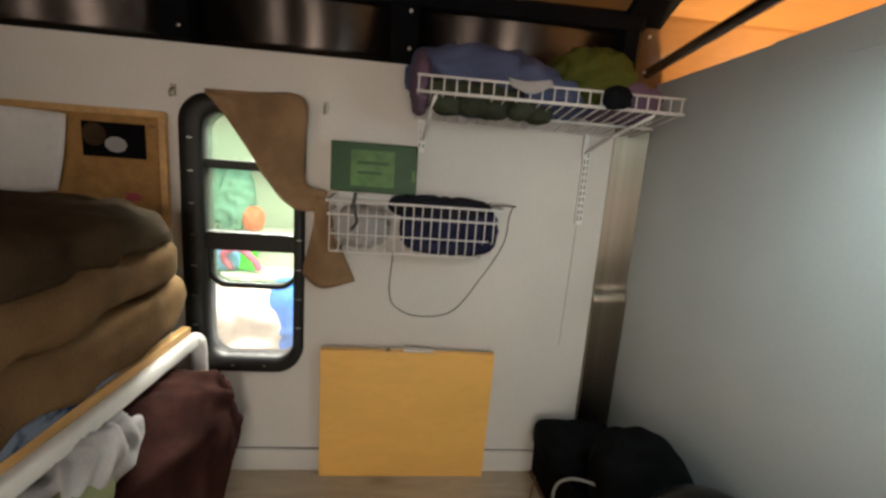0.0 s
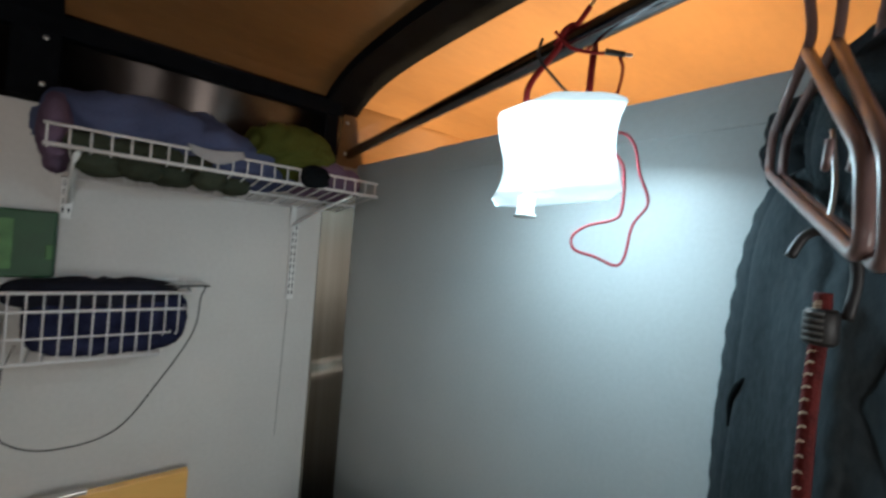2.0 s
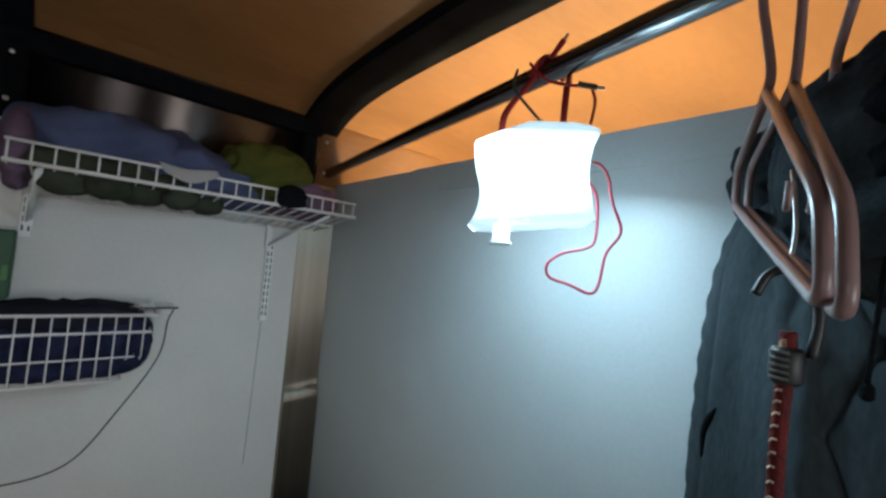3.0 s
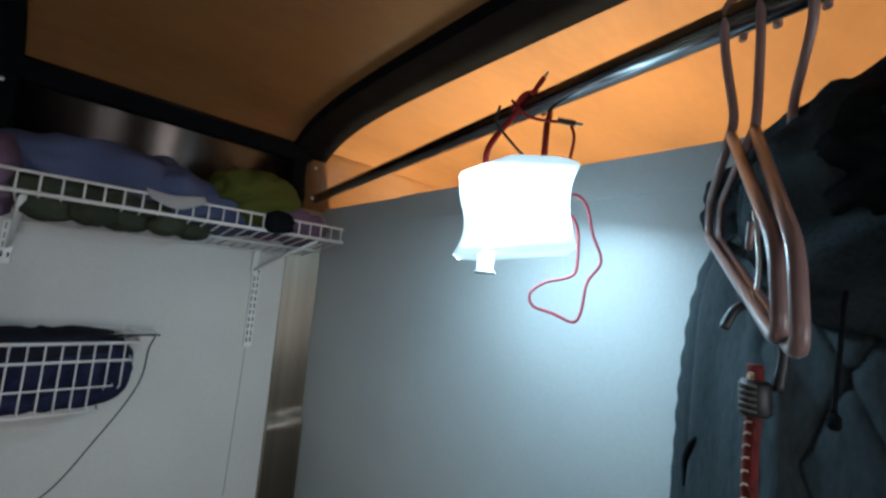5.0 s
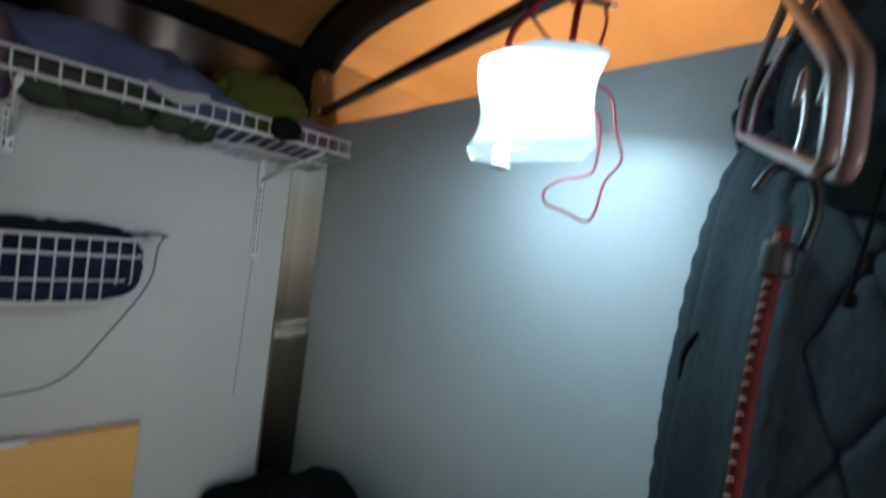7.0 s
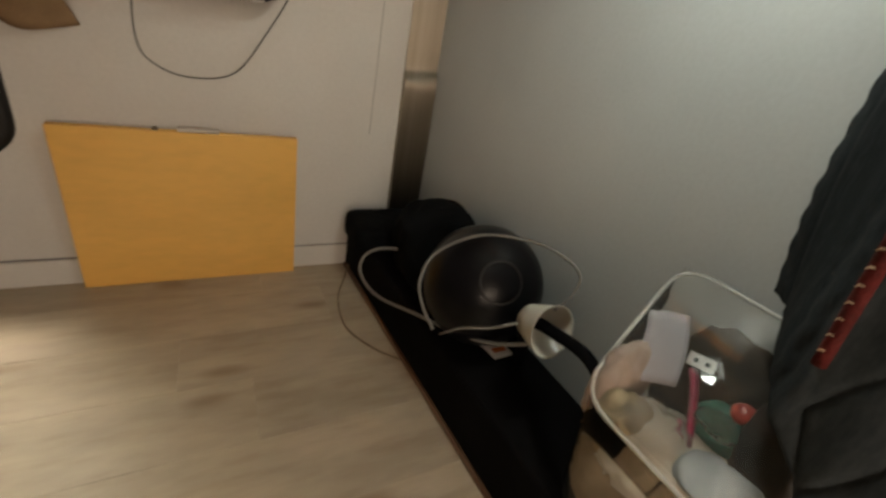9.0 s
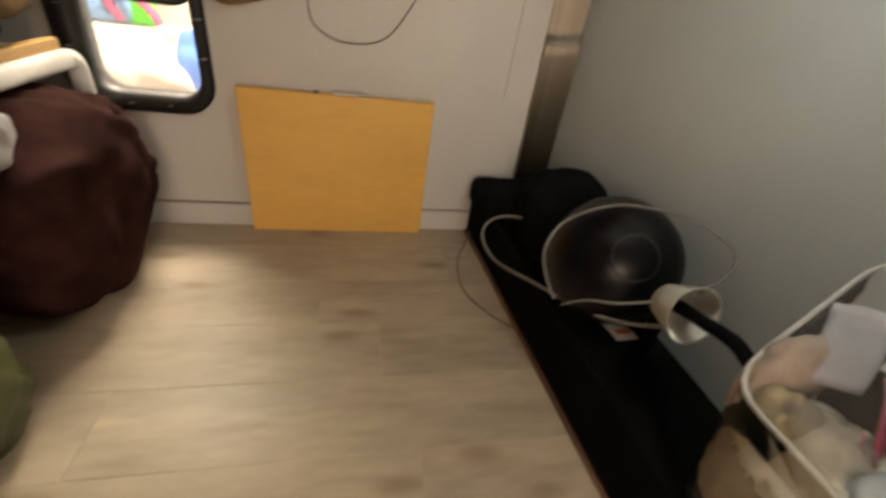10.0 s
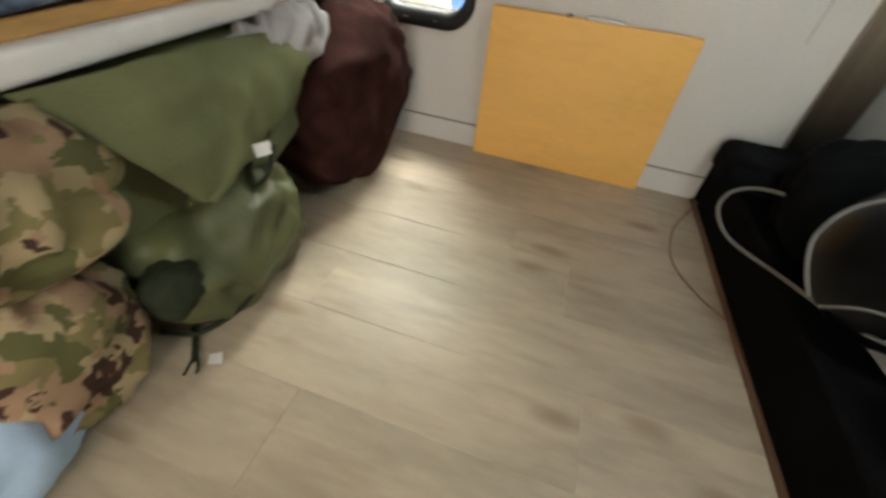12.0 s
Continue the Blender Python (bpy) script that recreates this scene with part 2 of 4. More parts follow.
        for k in range(sides):
            bm.faces.new((a[k], a[(k + 1) % sides], b[(k + 1) % sides], b[k]))
    if not closed:
        bm.faces.new(rings[0][::-1])
        bm.faces.new(rings[-1])
    return bm


def lathe(profile, at=(0, 0, 0), m=None, sides=32):
    """A turned body from (radius, height) pairs."""
    bm = bmesh.new()
    rings = []
    for r, z in profile:
        rings.append([bm.verts.new((r * math.cos(a), r * math.sin(a), z)) for a in (2 * math.pi * k / sides for k in range(sides))])
    for a, b in zip(rings, rings[1:]):
        for k in range(sides):
            bm.faces.new((a[k], a[(k + 1) % sides], b[(k + 1) % sides], b[k]))
    bm.faces.new(rings[0][::-1])
    bm.faces.new(rings[-1])
    bm.transform(Matrix.Translation(at) @ (m or Matrix()))
    return bm


def folds(p, seed, size, deep):
    """Creases for cloth: ridges bent by a slow drift."""
    q = Vector(p) / size + Vector((seed * 7.3, seed * 3.1, seed * 5.7))
    drift = noise.noise_vector(q * 0.6)
    ridge = 1 - 2 * abs(noise.noise(q + drift * 1.3))
    return deep * (0.75 * ridge + 0.35 * noise.noise(q * 2.3 + drift))


def lump(centre, radii, seed, crease=0.06, deep=0.014, square=2.6, floor=None, wall=None, turn=0.0, nu=64, nv=40, tall=1.0):
    """A soft body of heaped cloth: a squarish ball with creases, flattened where it lies on its support."""
    bm = bmesh.new()
    spin = Matrix.Rotation(radians(turn), 3, "Z")
    rings = []
    for j in range(nv + 1):
        v = -math.pi / 2 + math.pi * j / nv
        ring = []
        for i in range(nu):
            u = 2 * math.pi * i / nu
            d = Vector((math.cos(v) * math.cos(u), math.cos(v) * math.sin(u), math.sin(v)))
            k = (abs(d.x) ** square + abs(d.y) ** square + abs(d.z) ** square) ** (-1 / square)
            local = Vector((d.x * radii[0], d.y * radii[1], d.z * radii[2])) * k
            local += d * folds((local.x, local.y, local.z * tall), seed, crease, deep)
            p = Vector(centre) + spin @ local
            if floor is not None:
                p.z = max(p.z, floor + 0.002 * (1 + math.sin(u * 5)))
            if wall is not None:
                p.y = min(p.y, wall)
            ring.append(bm.verts.new(p))
        rings.append(ring)
    for a, b in zip(rings, rings[1:]):
        for i in range(nu):
            bm.faces.new((a[i], a[(i + 1) % nu], b[(i + 1) % nu], b[i]))
    bmesh.ops.remove_doubles(bm, verts=bm.verts, dist=1e-5)
    return bm


def loft(lines, nu, nv, push=None, thick=0.003):
    """A sheet of cloth stretched over several lines of points, with a thickness."""
    smooth = []
    for line in lines:
        s = spline(line, 12)
        at = [0.0]
        for a, b in zip(s, s[1:]):
            at.append(at[-1] + (b - a).length)
        row = []
        for i in range(nu + 1):
            want = at[-1] * i / nu
            k = next((n for n in range(len(at) - 1) if at[n + 1] >= want - 1e-9), len(at) - 2)
            f = (want - at[k]) / max(1e-9, at[k + 1] - at[k])
            row.append(s[k].lerp(s[k + 1], f))
        smooth.append(row)
    columns = []
    for i in range(nu + 1):
        s = spline([row[i] for row in smooth], 12)
        columns.append([s[round((len(s) - 1) * j / nv)] for j in range(nv + 1)])
    bm = bmesh.new()
    grid = [[bm.verts.new(p + (push(p, i / nu, j / nv) if push else Vector())) for j, p in enumerate(c)] for i, c in enumerate(columns)]
    for i in range(nu):
        for j in range(nv):
            bm.faces.new((grid[i][j], grid[i + 1][j], grid[i + 1][j + 1], grid[i][j + 1]))
    bm.normal_update()
    bmesh.ops.solidify(bm, geom=bm.faces[:], thickness=thick)
    return bm


# ---- floor, walls, ceiling ----
BACK, LEFT, FAR_X = -2.2, -1.95, 0.95      # wall behind the camera, end wall, end of the next room
WALL_TOP, GREY_TOP, COVE_TOP = 1.112, 1.122, 1.262

floor = solo("floor", box(LEFT, FAR_X, BACK, 0.0, -0.06, -0.004), JOINT, "vinyl plank floor in greige oak look", "floor", kind="structure")


def walled(pieces, name, mat, label, bevel=0.0):
    bm = bmesh.new()
    for p in pieces:
        box(*p, bevel=bevel, bm=bm)
    return solo(name, bm, mat, label, "wall", kind="structure")


W0, W1, H0, H1 = -1.135, -0.900, 0.335, 0.965     # the window's opening
walled([(LEFT, W0, 0, 0.035, 0, WALL_TOP), (W1, FAR_X, 0, 0.035, 0, WALL_TOP), (W0, W1, 0, 0.035, 0, H0), (W0, W1, 0, 0.035, H1, WALL_TOP)],
       "wall_window_side", WHITE_PANEL, "off-white painted panel wall below the cove")
walled([(0, 0.022, BACK, 0, 0, GREY_TOP)], "wall_partition", GREY_PAINT, "smooth blue-grey painted partition, open above its top")
solo("trim", box(-0.0025, 0.0245, BACK, -0.35, 1.071, GREY_TOP + 0.002, 0.0008), GREY_PAINT, "grey cap strip along the partition's top", "trim", kind="structure")
# end wall out of view; the low opening only serves the added lamp
walled([(LEFT - 0.04, LEFT, BACK, -1.72, -0.06, 1.45), (LEFT - 0.04, LEFT, -1.08, 0.035, -0.06, 1.45), (LEFT - 0.04, LEFT, -1.72, -1.08, -0.06, 0.90), (LEFT - 0.04, LEFT, -1.72, -1.08, 1.15, 1.45)],
       "wall_end", BEIGE_WALL, "plain beige end wall with an added opening for fill light")
solo("added_window_end", box(LEFT - 0.03, LEFT - 0.02, -1.72, -1.08, 0.90, 1.15), PANE, "clear pane of an unseen end window, added for fill light", "window", kind="structure").visible_shadow = False
walled([(FAR_X, FAR_X + 0.04, BACK, 0.035, -0.06, 1.45)], "wall_next_room", BEIGE_WALL, "plain beige wall of the next room")
# the rear wall's opening and pane are added to let the fill lamp in
walled([(LEFT, -0.87, BACK - 0.04, BACK, -0.06, 1.45), (-0.33, FAR_X, BACK - 0.04, BACK, -0.06, 1.45), (-0.87, -0.33, BACK - 0.04, BACK, -0.06, 0.40),
        (-0.87, -0.33, BACK - 0.04, BACK, 1.04, 1.45)], "wall_rear", BEIGE_WALL, "plain beige wall with an added opening for the rear fill light")
solo("added_window_rear", box(-0.87, -0.33, BACK - 0.03, BACK - 0.02, 0.40, 1.04), PANE, "clear pane of an unseen rear window, added for fill light", "window", kind="structure").visible_shadow = False


def roof_height(y):
    """The underside of the ceiling: a flat arch with rounded shoulders."""
    s = min(y - BACK, -y) if BACK < y < 0 else 0.0
    return COVE_TOP + 0.004 + 0.080 * (1 - math.exp(-s / 0.11)) + 0.02 * math.sin(math.pi * (y / BACK))


def roof(x0, x1, low, high, y0=0.0, y1=BACK, steps=56):
    """A strip of the roof between two heights off the ceiling line."""
    bm = bmesh.new()
    rows = []
    for i in range(steps + 1):
        y = y0 + (y1 - y0) * i / steps
        z = roof_height(y)
        rows.append([bm.verts.new(q) for q in ((x0, y, z + low), (x1, y, z + low), (x1, y, z + high), (x0, y, z + high))])
    for a, b in zip(rows, rows[1:]):
        for k in range(4):
            bm.faces.new((a[k], b[k], b[(k + 1) % 4], a[(k + 1) % 4]))
    bm.faces.new(rows[0])
    bm.faces.new(rows[-1][::-1])
    bmesh.ops.recalc_face_normals(bm, faces=bm.faces[:])
    return bm


ceiling = bmesh.new()
SEAMS = [LEFT - 0.02, -1.17, -0.655, -0.07, FAR_X + 0.02]
for a, b in zip(SEAMS, SEAMS[1:]):
    merge(ceiling, roof(a + 0.0015, b - 0.0015, 0.0, 0.03, 0.03, BACK - 0.03))
solo("ceiling", ceiling, PLYWOOD, "amber varnished plywood ceiling panels", "ceiling", kind="structure", smooth=False)


def cove(x0, x1):
    bm = bmesh.new()
    rows = []
    for i in range(9):
        t = i / 8
        z, y = WALL_TOP + (COVE_TOP + 0.03 - WALL_TOP) * t, 0.014 - 0.034 * t - 0.004 * t * t
        rows.append([bm.verts.new(q) for q in ((x0, y, z), (x1, y, z), (x1, y + 0.02, z), (x0, y + 0.02, z))])
    for a, b in zip(rows, rows[1:]):
        for k in range(4):
            bm.faces.new((a[k], a[(k + 1) % 4], b[(k + 1) % 4], b[k]))
    bm.faces.new(rows[0][::-1])
    bm.faces.new(rows[-1])
    return bm


bm = bmesh.new()
for a, b in ((LEFT - 0.02, -1.17), (-1.17, -0.655), (-0.655, -0.06)):
    merge(bm, cove(a, b - 0.001))
solo("wall_cove", cove(-0.058, FAR_X + 0.02), PLYWOOD, "amber plywood cove beside the partition", "wall", kind="structure", smooth=True)
solo("wall_cove", bm, DARK_METAL, "dark glossy metal cove above the white wall", "wall", kind="structure", smooth=True)
solo("trim", box(LEFT, -0.075, -0.036, -0.004, COVE_TOP - 0.030, COVE_TOP + 0.008, 0.003), BLACK_PAINT, "black painted seam strip below the ceiling", "trim", kind="structure")


def rib(x, width):
    """A black roof bow: an upright leg on the cove and a flat arch under the ceiling."""
    ob = thing("roof_rib", "black painted steel roof bow with screw heads", "roof rib", (x, 0, 0), group="roof ribs")
    leg = bmesh.new()
    box(-width / 2, width / 2 if x < -0.1 else -0.012, -0.034, 0.010, WALL_TOP + 0.003, COVE_TOP + 0.02, 0.004, bm=leg)
    leg_part = part("leg", leg, BLACK_PAINT, ob)
    part("arch", roof(-width / 2, width / 2, -0.026, 0.004, -0.005, BACK + 0.005), BLACK_PAINT, ob)
    for z in (WALL_TOP + 0.028, WALL_TOP + 0.11):
        part("screw", lathe([(0.0045, 0), (0.004, 0.002), (0.0015, 0.0028)], (0.012, -0.0342, z), Matrix.Rotation(radians(90), 4, "X"), 10), SCREW, leg_part)
    return ob


for x, width in ((-1.17, 0.066), (-0.655, 0.066), (-0.071, 0.098)):
    rib(x, width)

# brushed steel corner strip with an added ledge for its highlight, baseboard
bm = bmesh.new()
rows = []
for k in range(300):
    z = 1.111 * k / 299
    # ledge at 0.562 shaped in to stand for a reflected band of light
    y = -0.004 - 0.012 / (1 + math.exp((z - 0.562) / 0.007))
    rows.append([bm.verts.new(q) for q in ((-0.096, -0.0005, z), (-0.096, y, z), (-0.002, y, z), (-0.002, -0.0005, z))])
for p, q in zip(rows, rows[1:]):
    for k in range(3):
        bm.faces.new((p[k], p[k + 1], q[k + 1], q[k]))
bmesh.ops.recalc_face_normals(bm, faces=bm.faces[:])
solo("trim", bm, STEEL, "brushed stainless steel corner strip", "trim", kind="structure")
solo("baseboard", box(LEFT, -0.098, -0.009, -0.0003, 0.0, 0.064, 0.0015), WHITE_PANEL, "low off-white baseboard", "baseboard", kind="structure")
solo("baseboard", box(LEFT, -0.098, -0.004, -0.0003, 0.0645, 0.0662), GREY_CABLE, "dark gap above the baseboard", "baseboard", kind="structure")

# ---- window ----


def rounded(x0, x1, z0, z1, r, y, n=8):
    out = []
    for cx, cz, a0 in ((x1 - r, z1 - r, 0), (x0 + r, z1 - r, 90), (x0 + r, z0 + r, 180), (x1 - r, z0 + r, 270)):
        for k in range(n + 1):
            a = radians(a0 + 90 * k / n)
            out.append(Vector((cx + r * math.cos(a), y, cz + r * math.sin(a))))
    return out


def ring(outer, inner, y0, y1, r0, r1, crown=0.0):
    """A frame with rounded corners between two outlines."""
    bm = bmesh.new()
    a, b = rounded(*outer, r0, y0), rounded(*inner, r1, y0)
    mid = [(p + q) / 2 + Vector((0, -crown, 0)) for p, q in zip(a, b)]
    back_a, back_b = rounded(*outer, r0, y1), rounded(*inner, r1, y1)
    loops = [[bm.verts.new(p) for p in line] for line in (back_a, a, mid, b, back_b)]
    n = len(a)
    for one, two in zip(loops, loops[1:] + loops[:1]):
        for k in range(n):
            bm.faces.new((one[k], one[(k + 1) % n], two[(k + 1) % n], two[k]))
    bmesh.ops.recalc_face_normals(bm, faces=bm.faces[:])
    return bm


window = thing("window_1", "tall black-framed window with rounded corners and daylight behind", "window", kind="structure")
outer_frame = part("window_frame", ring((-1.176, -0.884, 0.302, 1.003), (-1.124, -0.908, 0.342, 0.962), -0.018, 0.04, 0.07, 0.045, 0.004), FRAME_BLACK, window, smooth=True)
part("window_frame", ring((-1.126, -0.906, 0.525, 0.672), (-1.116, -0.912, 0.539, 0.665), 0.004, 0.03, 0.045, 0.04, 0.002), FRAME_BLACK, window, smooth=True)
part("bar", box(-1.126, -0.906, -0.008, 0.03, 0.829, 0.852, 0.003), FRAME_BLACK, window)
part("bar", box(-1.126, -0.906, -0.012, 0.03, 0.627, 0.674, 0.004), FRAME_BLACK, window)
for z0, z1, mat in ((0.852, 0.965, GREEN_PANE), (0.674, 0.829, GREEN_PANE), (0.534, 0.627, GREEN_PANE), (0.338, 0.526, PANE)):
    pane = part("pane", box(-1.128, -0.904, 0.012, 0.016, z0, z1), mat, window)
    pane.visible_shadow = False
for k in range(7):
    for x in (-1.150, -0.894):
        part("screw", box(x - 0.006, x + 0.006, -0.0225, -0.0195, 0.43 + 0.078 * k - 0.0015, 0.43 + 0.078 * k + 0.0015, 0.0005), SCREW, outer_frame)
for x in (-1.06, -0.98):
    part("screw", box(x - 0.005, x + 0.005, -0.0225, -0.0195, 0.3195, 0.3225, 0.0005), SCREW, outer_frame)

# ---- outside the window ----
solo("ground", box(-3000, 3000, -3000, 3000, -1.0, -0.95), material("pale_ground", (0.45, 0.40, 0.32), 0.9, scale=0.4), "pale dry ground outside", "ground", kind="structure")
yard_wall = solo("backdrop", box(-3.2, 0.8, 1.25, 1.3, -0.95, 2.4), material("sunlit_wall", (0.72, 0.68, 0.58), 0.9, scale=1.5), "pale sunlit wall outside the window", "backdrop", kind="structure")

# ---- wire shelf ----
shelf = thing("wire_shelf", "white coated wire shelf on brackets, heaped with clothes", "shelf")
LIP_Y, LIP_HI, LIP_LO, DECK = -0.205, 1.047, 1.016, 0.986
part("rail", tube([(-0.622, LIP_Y, LIP_HI), (-0.052, LIP_Y, LIP_HI)], 0.0026, 8), WIRE, shelf, smooth=True)
part("rail", tube([(-0.622, LIP_Y, LIP_LO), (-0.050, LIP_Y, LIP_LO)], 0.0036, 8), WIRE, shelf, smooth=True)
part("rail", tube([(-0.61, -0.10, 0.996), (-0.052, -0.10, 0.996)], 0.0028, 8), WIRE, shelf, smooth=True)
part("rail", tube([(-0.61, -0.008, DECK - 0.003), (-0.10, -0.008, DECK - 0.003)], 0.0028, 8), WIRE, shelf, smooth=True)
wire = part("wire", tube([(0, 0, LIP_HI), (0, 0, LIP_LO + 0.003), (0, 0.004, LIP_LO - 0.001), (0, 0.105, 1.0), (0, 0.199, DECK)], 0.0017, 6), WIRE, shelf, smooth=True)
wire.location = (-0.618, LIP_Y + 0.001, 0)
for k in range(1, 23):
    w = wire.copy()
    scene.collection.objects.link(w)
    w.location.x = -0.618 + 0.0255 * k
for x, dx in ((-0.597, 0.014), (-0.174, 0.062)):
    arm = tube([(x, -0.006, 0.935), (x + dx * 0.5, -0.10, 0.975), (x + dx, -0.197, 1.010)], 0.0065, 8, flat=0.5)
    part("bracket", arm, WHITE_METAL, shelf, smooth=True)
    part("bracket", box(x - 0.007, x + 0.007, -0.013, -0.004, 0.925, 0.985, 0.002), WHITE_METAL, shelf)


def slotted_rail(x, z0, z1):
    """A wall standard: a slim channel with two rows of slots."""
    ob = thing("shelf_standard", "white slotted shelf standard screwed to the white wall", "shelf rail", (x, 0, 0), group="shelf standards")
    channel = part("channel", box(-0.009, 0.009, -0.010, -0.001, z0, z1, 0.0015), WHITE_METAL, ob)
    z = z0 + 0.012
    while z < z1 - 0.01:
        for s in (-0.0042, 0.0042):
            part("slot", box(s - 0.0014, s + 0.0014, -0.0104, -0.0102, z, z + 0.011), BLACK_PAINT, channel)
        z += 0.0165
    return ob


slotted_rail(-0.167, 0.748, 0.945)
slotted_rail(-0.600, 0.905, 0.985)
solo("pencil_line", tube([(-0.168, -0.0012, 0.745), (-0.170, -0.0012, 0.62), (-0.174, -0.0012, 0.40)], 0.0007, 5), GREY_CABLE, "thin grey thread hanging down the white wall", "thread")

# clothes on the shelf
shirt = thing("blue_shirt", "crumpled lavender-blue shirt heaped on the wire shelf", "shirt")
part("body", lump((-0.490, -0.098, 1.068), (0.145, 0.078, 0.058), 2, 0.065, 0.024, 2.4, turn=-4), LAVENDER, shirt, smooth=True)
part("sleeve", lump((-0.378, -0.128, 1.076), (0.062, 0.058, 0.036), 19, 0.07, 0.010, 2.3, turn=12), LAVENDER, shirt, smooth=True)
solo("blue_sweater", lump((-0.315, -0.098, 1.050), (0.11, 0.078, 0.040), 12, 0.06, 0.014, 2.6), LAVENDER, "folded dull blue sweater on the wire shelf", "sweater", smooth=True)
solo("olive_trousers", lump((-0.50, -0.102, 1.030), (0.13, 0.085, 0.022), 21, 0.05, 0.010, 3.2), DARK_GREEN, "dark olive trousers folded on the wire shelf", "trousers", smooth=True)
solo("white_cuff", loft([[(-0.44, -0.21, 1.055), (-0.40, -0.215, 1.050), (-0.35, -0.212, 1.058)], [(-0.43, -0.214, 1.038), (-0.39, -0.219, 1.026), (-0.345, -0.214, 1.046)]], 14, 6), GREY_CLOTH, "pale grey cuff hanging over the shelf's lip", "cloth", smooth=True)
solo("lime_shirt", lump((-0.235, -0.135, 1.085), (0.090, 0.058, 0.050), 31, 0.045, 0.020, 2.3, turn=10), LIME, "lime green shirt bundled at the shelf's end", "shirt", smooth=True)
solo("black_sock", lump((-0.205, -0.213, 1.035), (0.028, 0.012, 0.022), 14, 0.03, 0.005), DARK_CAP, "black cloth end poking through the lip", "cloth", smooth=True, )
solo("purple_shirt", lump((-0.155, -0.108, 1.045), (0.085, 0.078, 0.036), 17, 0.05, 0.014, 2.5), PURPLE, "dull purple shirt under the lime one", "shirt", smooth=True)
for x, y, w in ((-0.555, -0.15, 0.034), (-0.500, -0.165, 0.030), (-0.452, -0.14, 0.036), (-0.395, -0.160, 0.028), (-0.345, -0.12, 0.030)):
    solo("sagging_cloth", lump((x, y, 1.004), (w, 0.035, 0.020), round(-x * 100), 0.03, 0.006, 2.4, nu=30, nv=20), DARK_GREEN, "dark green cloth sagging through the shelf wires", "cloth", "cloths sagging through the shelf", smooth=True)
solo("plum_scarf", lump((-0.612, -0.12, 1.045), (0.016, 0.075, 0.055), 23, 0.05, 0.012, 2.4), PURPLE, "plum scarf hanging off the shelf's end", "scarf", smooth=True)

# ---- wire basket and what is in it ----
basket = thing("wire_basket", "white wire basket hung on the wall, full of dark clothes", "basket")
X0, X1, FRONT = -0.812, -0.400, -0.118
for z, x0, x1, r in ((0.779, X0, X1, 0.0030), (0.748, X0 + 0.004, X1 - 0.008, 0.0026), (0.703, X0 + 0.008, X1 - 0.030, 0.0018), (0.662, X0 + 0.012, X1 - 0.046, 0.0026)):
    part("rail", tube([(x0, -0.004, z + 0.008), (x0, FRONT, z), (x1, FRONT, z), (x1, -0.004, z + 0.008)], r, 8), WIRE, basket, smooth=True)
for k in range(19):
    x = X0 + 0.010 + 0.0212 * k
    low = 0.662 if x < X1 - 0.050 else 0.70
    part("wire", tube([(x, FRONT - 0.003, 0.780), (x, FRONT - 0.003, low + 0.004), (x, FRONT + 0.01, low - 0.004), (x, -0.006, low + 0.006)], 0.0014, 6), WIRE, basket, smooth=True)
part("hanger_plate", box(X0 + 0.01, X1 - 0.01, -0.006, -0.002, 0.780, 0.796, 0.001), WHITE_METAL, basket)
solo("indigo_knitwear", lump((-0.52, -0.062, 0.724), (0.118, 0.046, 0.062), 41, 0.04, 0.006, 3.6), INDIGO, "indigo knitwear folded in the wire basket", "sweater", smooth=True)
solo("black_cloth", lump((-0.545, -0.062, 0.772), (0.125, 0.050, 0.026), 43, 0.05, 0.006, 3.0), BLACK_CLOTH, "black cloth folded on top in the basket", "cloth", smooth=True)
solo("grey_sock", lump((-0.735, -0.062, 0.715), (0.062, 0.046, 0.045), 47, 0.035, 0.010, 2.6), GREY_CLOTH, "grey sock bundled in the wire basket", "sock", smooth=True)
solo("power_cord", tube([(-0.745, -0.124, 0.80), (-0.748, -0.126, 0.77), (-0.74, -0.128, 0.735), (-0.752, -0.127, 0.715)], 0.004, 8, 6), DARK_CABLE, "black cord end looped over the basket", "cord", smooth=True)
solo("clear_tray", box(-0.50, -0.365, -0.10, -0.006, 0.788, 0.792, 0.001), CLEAR_PLASTIC, "clear plastic sheet lying over the basket's corner", "sheet")
solo("wall_cable", tube([(-0.43, -0.10, 0.785), (-0.375, -0.09, 0.79), (-0.382, -0.105, 0.765), (-0.392, -0.112, 0.698), (-0.442, -0.112, 0.608), (-0.504, -0.112, 0.525), (-0.588, -0.112, 0.509), (-0.644, -0.112, 0.532), (-0.659, -0.112, 0.572), (-0.656, -0.115, 0.640), (-0.655, -0.117, 0.668)], 0.0015, 8, 8), DARK_CABLE, "thin dark cable hanging in a loop below the basket", "cable", smooth=True)

# green box, hooks, cork board
card = thing("green_box", "flat dark green box with pale label standing on the basket", "box", (-0.712, -0.026, 0))
part("body", box(-0.104, 0.104, -0.020, 0.018, 0.797, 0.916, 0.003), GREEN_BOX, card)
label_part = part("label", box(-0.056, 0.050, -0.0212, -0.0198, 0.812, 0.899, 0.0005), PALE_GREEN, card, "pale green printed label")
part("print_bar", box(-0.040, 0.034, -0.0220, -0.0211, 0.865, 0.872), GREEN_BOX, label_part)
part("print_bar", box(-0.040, 0.020, -0.0220, -0.0211, 0.842, 0.848), GREEN_BOX, label_part)
part("clasp", box(0.092, 0.101, -0.0235, -0.0195, 0.830, 0.856, 0.002), PALE_GREEN, card)


